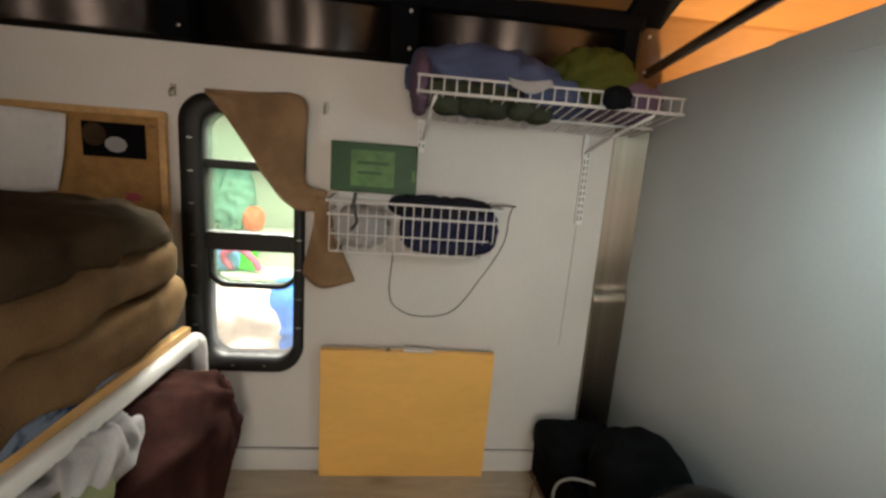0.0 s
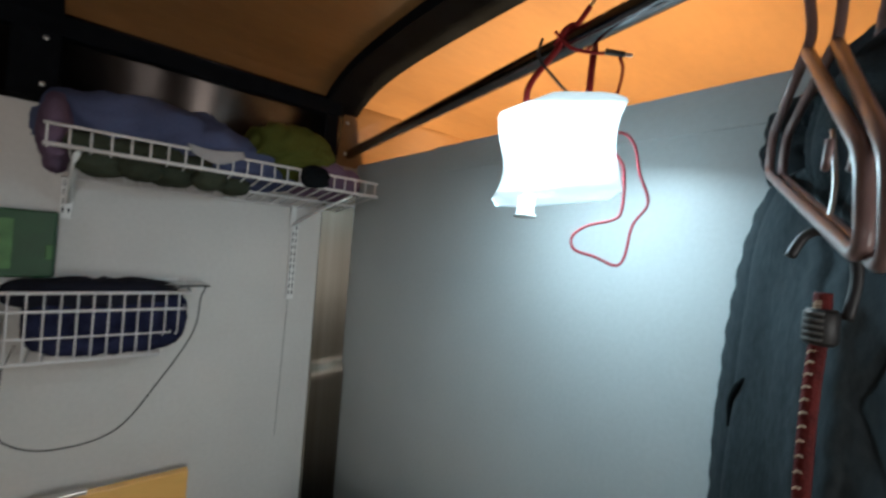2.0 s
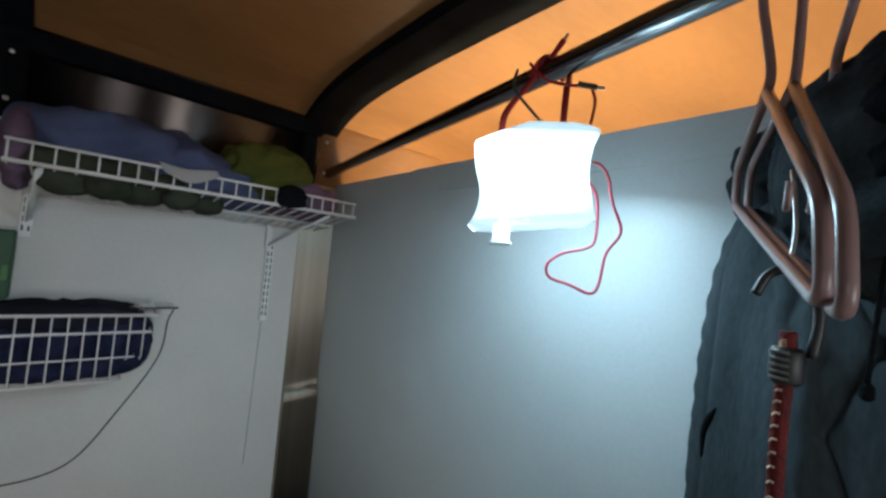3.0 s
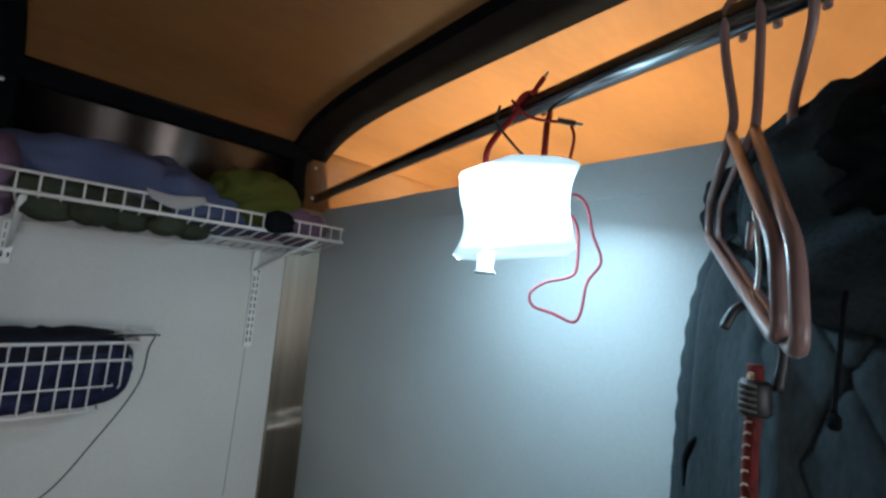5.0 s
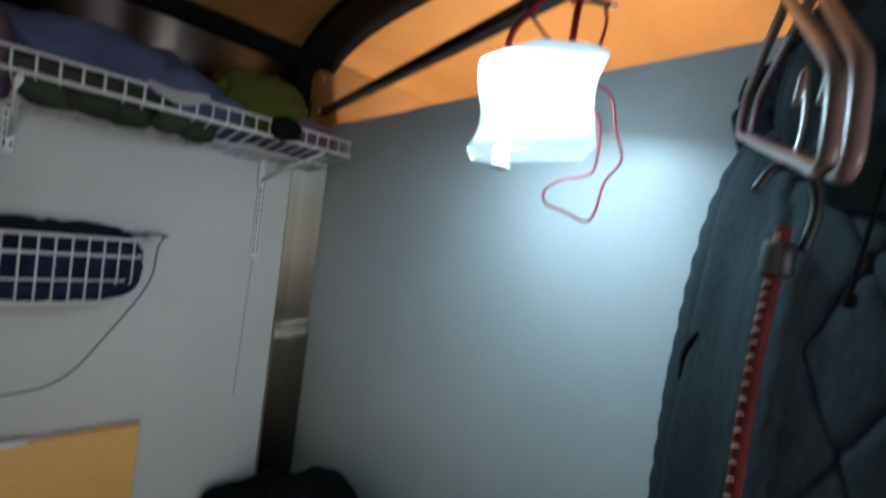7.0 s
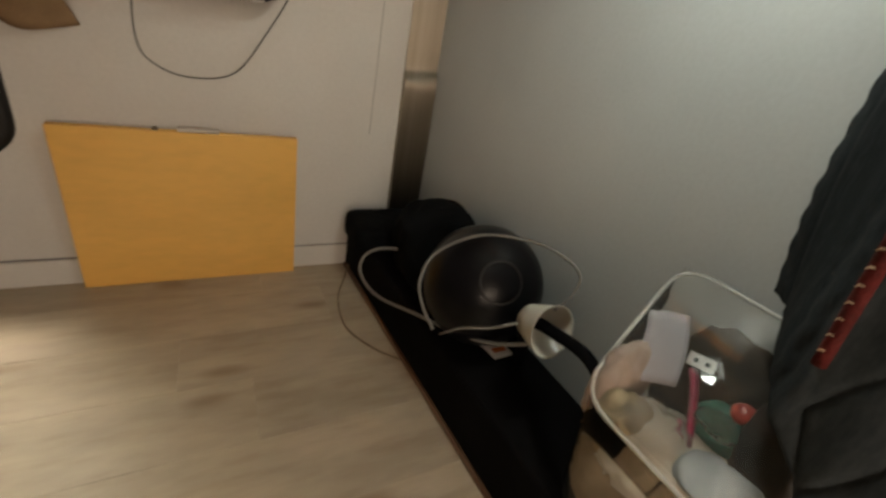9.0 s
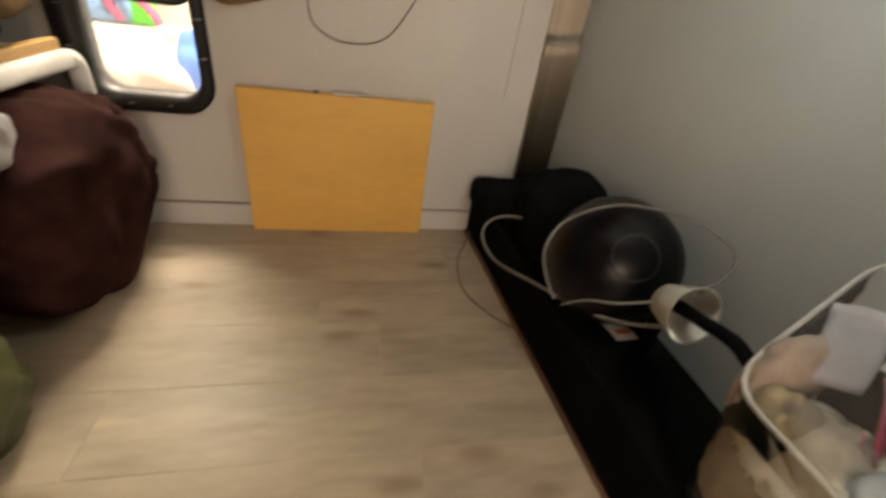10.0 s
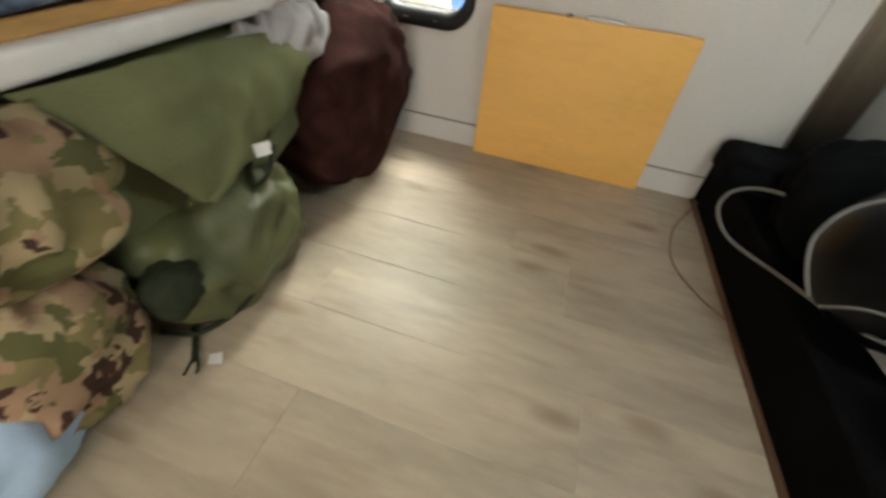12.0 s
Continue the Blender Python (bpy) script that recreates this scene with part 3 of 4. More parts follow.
def hook(x, z, mat, group):
    ob = thing("wall_hook", "small metal hook screwed into the white wall", "hook", (x, 0, z), group=group)
    part("plate", box(-0.006, 0.006, -0.003, 0.0, -0.013, 0.013, 0.001), mat, ob)
    part("prong", tube([(0, -0.002, 0.004), (0, -0.014, 0.0), (0, -0.018, -0.010), (0, -0.014, -0.016)], 0.0022, 8, 5), mat, ob, smooth=True)


hook(-1.192, 1.005, STEEL, "wall hooks")
hook(-0.838, 0.994, SCREW, "wall hooks")

board = thing("cork_board", "cork pin board with a wooden rim, papers pinned on it", "board")
part("panel", box(-1.90, -1.222, -0.012, -0.002, 0.50, 0.942), CORK, board)
for a in ((-1.905, -1.210, -0.017, -0.002, 0.936, 0.952), (-1.905, -1.210, -0.017, -0.002, 0.488, 0.504), (-1.222, -1.206, -0.0175, -0.002, 0.49, 0.95)):
    part("rim", box(*a, 0.002), PINE, board)
solo("paper_sheet", loft([[(-1.70, -0.0145, 0.934), (-1.55, -0.015, 0.936), (-1.421, -0.0150, 0.930)], [(-1.70, -0.016, 0.83), (-1.55, -0.017, 0.83), (-1.43, -0.020, 0.84)], [(-1.70, -0.015, 0.74), (-1.55, -0.019, 0.74), (-1.452, -0.016, 0.752)]], 16, 10, thick=0.0006), PAPER, "blank white paper sheet pinned to the cork board", "paper", smooth=True)
photo = thing("photo_print", "small dark photo print pinned to the cork board", "photo")
print_part = part("print", box(-1.392, -1.252, -0.0150, -0.0135, 0.838, 0.918), BLACK_RUBBER, photo)
part("patch", lathe([(0.021, 0), (0.020, 0.0004)], (-1.318, -0.0152, 0.868), Matrix.Rotation(radians(90), 4, "X") @ Matrix.Diagonal((1.2, 0.9, 1, 1)), 9), GREY_CLOTH, print_part)
part("patch", lathe([(0.030, 0), (0.029, 0.0004)], (-1.365, -0.0152, 0.888), Matrix.Rotation(radians(90), 4, "X") @ Matrix.Diagonal((0.9, 0.9, 1, 1)), 11), DARK_BROWN, print_part)
solo("red_tag", box(-1.300, -1.270, -0.020, -0.0128, 0.738, 0.756, 0.002), RED_WIRE, "red plastic tag pinned to the cork board", "tag")
solo("push_pin", lathe([(0.004, 0), (0.003, 0.004), (0.005, 0.008)], (-1.236, -0.0125, 0.916), Matrix.Rotation(radians(90), 4, "X"), 12), BROWN_CLOTH, "brown push pin stuck in the cork", "pin")

# ---- cloth draped over the window ----
bm = loft([[(-1.112, -0.026, 1.012), (-1.00, -0.030, 1.012), (-0.885, -0.030, 1.008), (-0.880, -0.034, 0.90), (-0.876, -0.036, 0.81), (-0.822, -0.045, 0.792)],
           [(-1.110, -0.024, 1.004), (-1.03, -0.036, 0.97), (-0.97, -0.046, 0.90), (-0.925, -0.050, 0.83), (-0.88, -0.052, 0.785), (-0.824, -0.052, 0.770)],
           [(-1.108, -0.026, 0.998), (-1.066, -0.036, 0.955), (-1.012, -0.044, 0.884), (-0.955, -0.046, 0.80), (-0.90, -0.046, 0.748), (-0.825, -0.048, 0.745)]],
          60, 22, lambda p, u, v: Vector((0, folds(p, 9, 0.09, 0.006) + 0.004 * math.sin(v * 9 + u * 4), 0)))
merge(bm, loft([[(-0.850, -0.050, 0.775), (-0.836, -0.056, 0.778), (-0.815, -0.052, 0.770)], [(-0.856, -0.036, 0.70), (-0.828, -0.046, 0.71), (-0.798, -0.036, 0.68)],
                [(-0.890, -0.014, 0.578), (-0.836, -0.032, 0.545), (-0.752, -0.014, 0.563)]], 30, 20, lambda p, u, v: Vector((0, folds(p, 6, 0.06, 0.006), 0))))
solo("curtain", bm, BROWN_CLOTH, "brown cloth pinned askew over the window and knotted to the basket", "curtain", smooth=True)

# ---- folding board against the wall ----
table = thing("folding_board", "yellow varnished wooden folding board leaning on the white wall", "board")
tilt = Matrix.Rotation(radians(2.2), 4, "X")
for y0, y1, name in ((-0.0205, -0.0115, "leaf"), (-0.0095, -0.0010, "leaf")):
    bm = box(-0.832, -0.368, y0, y1, 0.0, 0.384, 0.0025)
    bm.transform(Matrix.Translation((0, -0.013, 0.001)) @ tilt)
    part(name, bm, YELLOW_WOOD, table)
bm = box(-0.615, -0.535, -0.022, -0.006, 0.3845, 0.392, 0.0015)
bm.transform(Matrix.Translation((0, -0.013, 0.001)) @ tilt)
part("hinge", bm, SCREW, table, "steel hinge plate")
bm = lathe([(0.006, 0), (0.006, 0.004), (0.003, 0.006)], (-0.655, -0.012, 0.384), None, 12)
bm.transform(Matrix.Translation((0, -0.013, 0.001)) @ tilt)
part("knob", bm, JOINT, table)

# ---- low box along the partition ----
bm = box(0, 1, 0, 1, 0, 1)
for v in bm.verts:
    far = v.co.y > 0.5
    v.co.x = -0.003 if v.co.x > 0.5 else (-0.214 if far else -0.140)
    v.co.y = -0.003 if far else -1.70
    v.co.z = 0.138 if v.co.z > 0.5 else 0.0
bmesh.ops.bevel(bm, geom=bm.edges[:], offset=0.008, segments=3, profile=0.5, affect="EDGES")
low = thing("wheel_box", "low black rubber-covered box along the grey partition", "box")
part("body", bm, BLACK_RUBBER, low)
bm = tube([(-0.219, -0.02, 0.006), (-0.141, -1.70, 0.006)], 0.006, 6)
part("edging", bm, material("brown_edging", (0.11, 0.055, 0.03), 0.6), low, "brown wooden edging strip")

# ---- rod, lantern ----
solo("closet_rod", tube([(-0.028, 0.006, 1.149), (-0.225, -1.22, 1.149), (-0.30, -1.70, 1.149)], 0.0122, 18), CHROME, "dark steel closet rod under the ceiling", "rod", smooth=True)

lit = glow("lit_bag", (0.80, 0.96, 0.98), 5.0)
nodes, links = lit.node_tree.nodes, lit.node_tree.links
where, split, span = nodes.new("ShaderNodeTexCoord"), nodes.new("ShaderNodeSeparateXYZ"), nodes.new("ShaderNodeMapRange")
links.new(where.outputs["Generated"], split.inputs[0])
links.new(split.outputs["Z"], span.inputs["Value"])
span.inputs["From Min"].default_value, span.inputs["From Max"].default_value = 0.18, 0.62
span.inputs["To Min"].default_value, span.inputs["To Max"].default_value = 0.72, 3.1
seam, least = nodes.new("ShaderNodeMapRange"), nodes.new("ShaderNodeMath")
seam.inputs["From Min"].default_value, seam.inputs["From Max"].default_value = 0.80, 0.92
seam.inputs["To Min"].default_value, seam.inputs["To Max"].default_value = 8.0, 0.62
links.new(split.outputs["Z"], seam.inputs["Value"])
least.operation = "MINIMUM"
links.new(span.outputs[0], least.inputs[0])
links.new(seam.outputs[0], least.inputs[1])
links.new(least.outputs[0], nodes["Principled BSDF"].inputs["Emission Strength"])
nodes["Principled BSDF"].inputs["Roughness"].default_value = 0.35

U, V = Vector((0.604, -0.797, 0)), Vector((0.797, 0.604, 0))
CENTRE = Vector((-0.163, -0.785, 0))


def lantern_point(u, v, z):
    return CENTRE + U * u + V * v + Vector((0, 0, z))


lantern = thing("inflatable_lantern", "lit white inflatable lantern hung from the rod by red straps", "lantern")
bm = bmesh.new()
rows = []
N = 14
for j in range(N + 1):
    t = j / N
    row = []
    for k in range(48):
        a = 2 * math.pi * k / 48
        c, s = math.cos(a), math.sin(a)
        r = (abs(c) ** 12 + abs(s) ** 12) ** (-1 / 12)
        waist = 1 - 0.075 * math.sin(math.pi * t) ** 2 - 0.05 * math.sin(2 * math.pi * t) * (1 if c < 0 else -0.4)
        flare = 1 + 0.06 * (abs(2 * t - 1) ** 5)
        u, v = 0.0605 * r * c * waist * flare, 0.046 * r * s * waist
        z = 0.972 + 0.086 * t + 0.016 * t * (1 - (abs(u) / 0.07) ** 1.5) + 0.009 * t * u / 0.066 + 0.008 * (1 - t) * u / 0.066
        z += 0.003 * noise.noise(Vector((u * 60, v * 60, t * 4)))
        row.append(bm.verts.new(lantern_point(u, v, z)))
    rows.append(row)
for a, b in zip(rows, rows[1:]):
    for k in range(48):
        bm.faces.new((a[k], a[(k + 1) % 48], b[(k + 1) % 48], b[k]))
bm.faces.new(rows[0][::-1])
bm.faces.new(rows[-1])
part("bag", bm, lit, lantern, "glowing frosted plastic bag", smooth=True).visible_shadow = False
part("valve", lathe([(0.004, 0.0), (0.0115, 0.0), (0.0115, 0.003), (0.0085, 0.0035), (0.0085, 0.024)], lantern_point(-0.028, -0.038, 0.946), None, 16), material("frosted_valve", (0.72, 0.82, 0.84), 0.35, vary=0.03), lantern, smooth=True)
ROD = Vector((-0.150, -0.790, 1.15))
strap = [lantern_point(-0.036, -0.02, 1.062), lantern_point(-0.034, -0.03, 1.088), ROD + Vector((-0.016, 0.012, -0.008)), ROD + Vector((-0.014, 0.0, 0.013)), ROD + Vector((0.010, -0.012, 0.012)),
         ROD + Vector((0.006, -0.020, -0.012)), lantern_point(0.027, -0.035, 1.112), lantern_point(0.026, -0.03, 1.062)]
part("strap", tube(strap, 0.0046, 8, 6, flat=0.75), RED_STRAP, lantern, "red webbing strap", smooth=True)
part("strap", tube([ROD + Vector((-0.018, 0.016, -0.004)), ROD + Vector((-0.012, 0.006, 0.015)), ROD + Vector((0.008, -0.004, 0.013)), ROD + Vector((0.013, -0.008, -0.006))], 0.005, 8, 6, flat=0.35), RED_STRAP, lantern, smooth=True)
part("cable", tube([lantern_point(-0.024, -0.052, 1.125), lantern_point(-0.026, -0.055, 1.105), lantern_point(-0.006, -0.050, 1.082), lantern_point(0.010, -0.04, 1.070)], 0.0016, 8, 6), BLACK_PLASTIC, lantern, smooth=True)
part("cable", tube([lantern_point(-0.012, -0.055, 1.13), lantern_point(0.004, -0.058, 1.112), lantern_point(0.030, -0.056, 1.107), lantern_point(0.042, -0.055, 1.108)], 0.0016, 8, 6), RED_STRAP, lantern, smooth=True)
part("plug", tube([lantern_point(0.036, -0.055, 1.109), lantern_point(0.054, -0.054, 1.106)], 0.0048, 8, flat=0.6), BLACK_PLASTIC, lantern, "black plug on the red cable")
part("plug_tip", tube([lantern_point(0.054, -0.054, 1.106), lantern_point(0.061, -0.054, 1.105)], 0.0032, 8, flat=0.5), SCREW, lantern)
part("cable", tube([lantern_point(0.050, -0.054, 1.104), lantern_point(0.054, -0.050, 1.090), lantern_point(0.050, -0.035, 1.060)], 0.0016, 8, 5), RED_STRAP, lantern, smooth=True)
top = ROD + Vector((-0.020, -0.012, 0.006))
part("plug", tube([top, top + Vector((0.004, -0.012, 0.018))], 0.0050, 8, flat=0.6), RED_STRAP, lantern, "red plug standing above the rod")
part("plug_tip", tube([top + Vector((0.004, -0.012, 0.018)), top + Vector((0.006, -0.015, 0.024))], 0.0034, 8, flat=0.5), SCREW, lantern)
loop = [(0.0570, 1.037), (0.066, 1.034), (0.074, 1.022), (0.080, 0.996), (0.0895, 0.968), (0.077, 0.945), (0.072, 0.914), (0.064, 0.904), (0.044, 0.911), (0.024, 0.917), (0.021, 0.930), (0.035, 0.942), (0.058, 0.949), (0.066, 0.960), (0.065, 0.999), (0.056, 1.016)]
part("cable", tube([lantern_point(u, -0.035, z) for u, z in loop], 0.0015, 8, 8), RED_WIRE, lantern, "thin red charging cable in a loop", smooth=True)

# ---- hangers, coat, bungee ----


def hanger(neck, near, far, on_rod, group="hangers"):
    ob = thing("clothes_hanger", "rosy beige plastic tube hanger on the closet rod", "hanger", group=group)
    n, a, b, r = Vector(neck), Vector(near), Vector(far), Vector(on_rod)
    side = (r - Vector((r.x, r.y, r.z - 1))).normalized()
    across = Vector((0.98, -0.16, 0))
    turn = [n, n + Vector((0, 0, 0.018)) + across * 0.004, r - across * 0.0165 + Vector((0, 0, -0.03))]
    for k in range(9):
        q = radians(180 - 25 * k)
        turn.append(r + 0.0165 * (across * math.cos(q) + side * math.sin(q)))
    part("hook", tube(turn, 0.0031, 10, 4), HANGER, ob, smooth=True)

    def bend(p, c, q, d=0.014):
        one, two = c + (p - c).normalized() * d, c + (q - c).normalized() * d
        return [one.lerp(c, k / 8).lerp(c.lerp(two, k / 8), k / 8) for k in range(9)]

    high_a, high_b = a + (n - a) * 0.06 + Vector((0, 0, 0.034)), b + (n - b) * 0.06 + Vector((0, 0, 0.030))
    corners = [n, high_a, a, b, high_b]
    line = [n]
    for k in range(1, 5):
        line += bend(corners[k - 1], corners[k], corners[(k + 1) % 5])
    frame_part = part("frame", tube(line + [n], 0.0033, 10), HANGER, ob, smooth=True)
    part("notch", tube([n.lerp(a, 0.55), n.lerp(a, 0.57) + Vector((0.004, 0.002, -0.010)), n.lerp(a, 0.6) + Vector((0.012, 0.004, -0.006))], 0.0018, 6, 4), HANGER, frame_part, smooth=True)
    return ob


hanger((-0.214, -1.003, 1.049), (-0.331, -1.045, 0.914), (-0.100, -0.963, 0.996), (-0.182, -0.998, 1.150))
hanger((-0.217, -1.017, 1.049), (-0.341, -1.052, 0.910), (-0.104, -0.973, 0.992), (-0.186, -1.020, 1.150))
hanger((-0.186, -1.033, 1.062), (-0.100, -1.160, 0.950), (-0.050, -1.020, 0.960), (-0.190, -1.048, 1.150))

coat = thing("knit_cardigan", "charcoal cable-knit cardigan hanging on the closet rod", "cardigan")
EDGE = [(1.000, -0.985), (0.980, -0.964), (0.935, -0.950), (0.880, -0.942), (0.810, -0.936), (0.750, -0.933), (0.680, -0.934), (0.610, -0.940), (0.550, -0.944), (0.505, -0.950)]


def coat_line(z, y):
    """The cardigan's outline at one height: the far edge, round the side, and off along the rod."""
    f = 0.128 + 0.045 * min(1.0, (1.0 - z) / 0.14)
    sag = 0.12 * max(0.0, (0.65 - z) / 0.145)
    line = [(-0.018, y - 0.040, z), (-0.045, y - 0.008, z), (-0.078, y - 0.001, z), (-0.118, y - 0.026, z), (-f, -1.028, z), (-f - 0.008, -1.10, z), (-f + 0.012, -1.22, z), (-0.07, -1.33, z)]
    return [(x, w, h - sag * min(1.0, max(0.0, (k - 3) / 2))) for k, (x, w, h) in enumerate(line)]


def ridge(d, wide):
    return math.exp(-(d / wide) ** 2)


def knit(p, u, v):
    """Folds down the cloth, cables, a braided edge and crossing grooves."""
    out = Vector((-min(1.0, 3.2 * u), max(0.0, 1.0 - 3.2 * u), 0))
    deep = 0.010 * noise.noise(Vector((p.x * 14, p.y * 22, p.z * 5))) + 0.004 * noise.noise(Vector((p.x * 40, p.y * 55, p.z * 11)))
    for y in (-1.008, -1.024):
        deep += ridge(p.y - y - 0.0016 * math.sin(p.z * 190), 0.0042) * 0.0040
    zig = 0.026 * abs(((p.z - 0.89) / 0.12) % 1.0 * 2 - 1)
    for sign in (1, -1):
        deep -= ridge(p.y + 1.060 - sign * (0.026 - zig), 0.0032) * 0.0045
    deep += ridge(u - 0.165, 0.020) * (0.0020 + 0.0016 * math.sin(p.z * 230 + u * 40))
    deep += ridge(u - 0.205, 0.008) * -0.004
    return out * deep


part("body", loft([coat_line(z, y) for z, y in EDGE], 230, 108, knit, 0.004), KNIT, coat, smooth=True)
part("sleeve", lump((-0.056, -0.979, 1.028), (0.032, 0.024, 0.036), 57, 0.026, 0.010, 2.6, nu=70, nv=50), KNIT, coat, "folded knit cuff", smooth=True)
part("collar", lump((-0.072, -1.010, 1.055), (0.038, 0.030, 0.020), 63, 0.03, 0.010, 2.4, nu=60, nv=40), SLATE_FLEECE, coat, smooth=True)
part("sleeve", lump((-0.150, -1.125, 0.720), (0.036, 0.040, 0.250), 58, 0.05, 0.012, 2.6, nu=70, nv=90, tall=0.25), KNIT, coat, smooth=True)
from mathutils.bvhtree import BVHTree
skins = [BVHTree.FromPolygons([v.co[:] for v in ob.data.vertices], [p.vertices[:] for p in ob.data.polygons])
         for ob in coat.children if ob.name.split(".")[0] == "body"]


def on_coat(y, z):
    """The point of the coat's front at this height and depth."""
    hits = [s.ray_cast(Vector((-0.5, y, z)), Vector((1, 0, 0)))[0] for s in skins]
    return min((h for h in hits if h), key=lambda h: h.x, default=Vector((-0.16, y, z)))


part("pocket_slit", tube([on_coat(y, z) for y, z in ((-0.962, 0.818), (-0.956, 0.806), (-0.951, 0.790), (-0.950, 0.770))], lambda t: 0.0010 + 0.0026 * math.sin(math.pi * t), 8, 6), DARK_CAP, coat, smooth=True)
hoodie = thing("dark_hoodie", "dark slate fleece hoodie slung over the hangers", "hoodie")
part("shell", lump((-0.132, -1.128, 1.006), (0.088, 0.118, 0.080), 61, 0.055, 0.024, 2.5, nu=110, nv=80), SLATE_FLEECE, hoodie, smooth=True)
# black lump stands in for the shade within the slate hood's opening
part("hood", lump((-0.200, -1.100, 1.022), (0.030, 0.050, 0.040), 64, 0.03, 0.014, 2.4, nu=80, nv=60), DARK_CAP, hoodie, "hood opening, its inner shade put in as black", smooth=True)
part("drawstring", tube([(-0.212, -1.072, 0.985), (-0.200, -1.060, 0.950), (-0.196, -1.056, 0.910), (-0.195, -1.053, 0.872)], 0.0014, 8, 8), DARK_CAP, hoodie, "black drawstring", smooth=True)
part("toggle", lathe([(0.002, 0), (0.0035, 0.002), (0.0035, 0.008), (0.002, 0.010)], (-0.195, -1.053, 0.862), None, 12), DARK_CAP, hoodie, smooth=True)

cord = thing("bungee_cord", "red braided bungee cord with black hooks, hung on a hanger", "bungee cord")
B = [(-0.270, -1.027, 0.900), (-0.270, -1.027, 0.885), (-0.270, -1.025, 0.840), (-0.270, -1.025, 0.777), (-0.268, -1.027, 0.700), (-0.265, -1.035, 0.62), (-0.262, -1.041, 0.54)]
part("rope", tube(B, 0.0037, 12, 8), BUNGEE, cord, smooth=True)
ticks = spline(B, 8)
for k in range(3, len(ticks) - 1, 1):
    p, way = ticks[k], (ticks[k + 1] - ticks[k - 1]).normalized()
    out = Vector((-0.80, 0.45, 0.0)).normalized()
    side = way.cross(out).normalized()
    part("thread", tube([p + out * 0.0031 - side * 0.0018, p + out * 0.0037, p + out * 0.0031 + side * 0.0018 + way * 0.002], 0.0005, 5), IVORY, cord)
clamp = part("clamp", lathe([(0.0055, 0), (0.0072, 0.002), (0.0072, 0.016), (0.0058, 0.018)], (-0.270, -1.027, 0.874), None, 18), BLACK_PLASTIC, cord, "black ribbed clamp", smooth=True)
for k in range(5):
    part("clamp_rib", tube([(-0.270 + 0.0074 * math.cos(q), -1.027 + 0.0074 * math.sin(q), 0.877 + 0.0032 * k) for q in (2.2, 2.6, 3.0, 3.4)], 0.0007, 5), GREY_CABLE, clamp)
part("hook", tube([(-0.269, -1.036, 0.888), (-0.266, -1.038, 0.910), (-0.266, -1.034, 0.926), (-0.268, -1.026, 0.931), (-0.269, -1.018, 0.928), (-0.271, -1.013, 0.917)], 0.0025, 10, 7), BLACK_PLASTIC, cord, "black hook end", smooth=True)
part("wire_loop", tube([(-0.258, -1.024, 0.985), (-0.262, -1.027, 0.955), (-0.266, -1.026, 0.933)], 0.0012, 6, 4), SCREW, cord, smooth=True)

# ---- on the low box ----
TOP = 0.1385
pot = thing("enamel_pot", "black enamelled pot lying tipped on the low black box", "pot")
aim = Vector((-0.25, -0.72, 0.52)).to_track_quat("Z", "Y").to_matrix().to_4x4()
prof = [(r * 1.08, z * 1.08) for r, z in ((0.004, -0.10), (0.05, -0.095), (0.085, -0.068), (0.104, -0.03), (0.108, 0.0), (0.102, 0.035), (0.086, 0.066), (0.066, 0.083), (0.042, 0.094), (0.020, 0.099), (0.004, 0.100))]
pot_body = part("body", lathe(prof, (-0.104, -0.548, TOP + 0.118), aim, 48), BLACK_GLOSS, pot, smooth=True)
ring_line = [Vector((-0.104, -0.548, TOP + 0.118)) + (aim @ Vector((0.037 * math.cos(q), 0.037 * math.sin(q), 0.1035))) for q in (2 * math.pi * k / 32 for k in range(32))]
part("base_ring", tube(ring_line, 0.0022, 8, closed=True), BLACK_PLASTIC, pot_body, smooth=True)
solo("black_sack", lump((-0.098, -0.335, TOP + 0.085), (0.084, 0.115, 0.105), 71, 0.09, 0.014, 2.4, floor=TOP), DARK_CAP, "black cloth sack slumped behind the pot", "sack", smooth=True)
solo("black_bag", lump((-0.132, -0.118, TOP + 0.018), (0.106, 0.078, 0.044), 73, 0.08, 0.006, 6.0, floor=TOP), DARK_CAP, "flat black bag in the corner on the box", "bag", smooth=True)
solo("grey_cable", tube([(-0.12, -0.40, 0.245), (-0.17, -0.345, 0.225), (-0.215, -0.285, 0.20), (-0.247, -0.265, 0.170), (-0.262, -0.295, 0.142), (-0.246, -0.37, 0.128), (-0.200, -0.49, 0.155), (-0.166, -0.60, 0.185), (-0.152, -0.68, 0.228), (-0.138, -0.735, 0.270)], 0.0034, 10, 8), GREY_CABLE, "pale grey cable looping over the box's edge", "cable", smooth=True)
solo("grey_cable", tube([(-0.232, -0.605, 0.215), (-0.244, -0.578, 0.245), (-0.244, -0.550, 0.282), (-0.216, -0.540, 0.330), (-0.160, -0.580, 0.382), (-0.108, -0.650, 0.402), (-0.078, -0.700, 0.396), (-0.070, -0.728, 0.380), (-0.086, -0.738, 0.355), (-0.11, -0.735, 0.33)], 0.0027, 10, 8), GREY_CABLE, "thin grey cable coiled round the black pot", "cable", smooth=True)
solo("thin_cable", tube([(-0.226, -0.62, 0.215), (-0.214, -0.660, 0.257), (-0.188, -0.695, 0.280), (-0.160, -0.722, 0.305)], 0.0022, 8, 8), GREY_CABLE, "thin pale cable across the black pot", "cable", smooth=True)
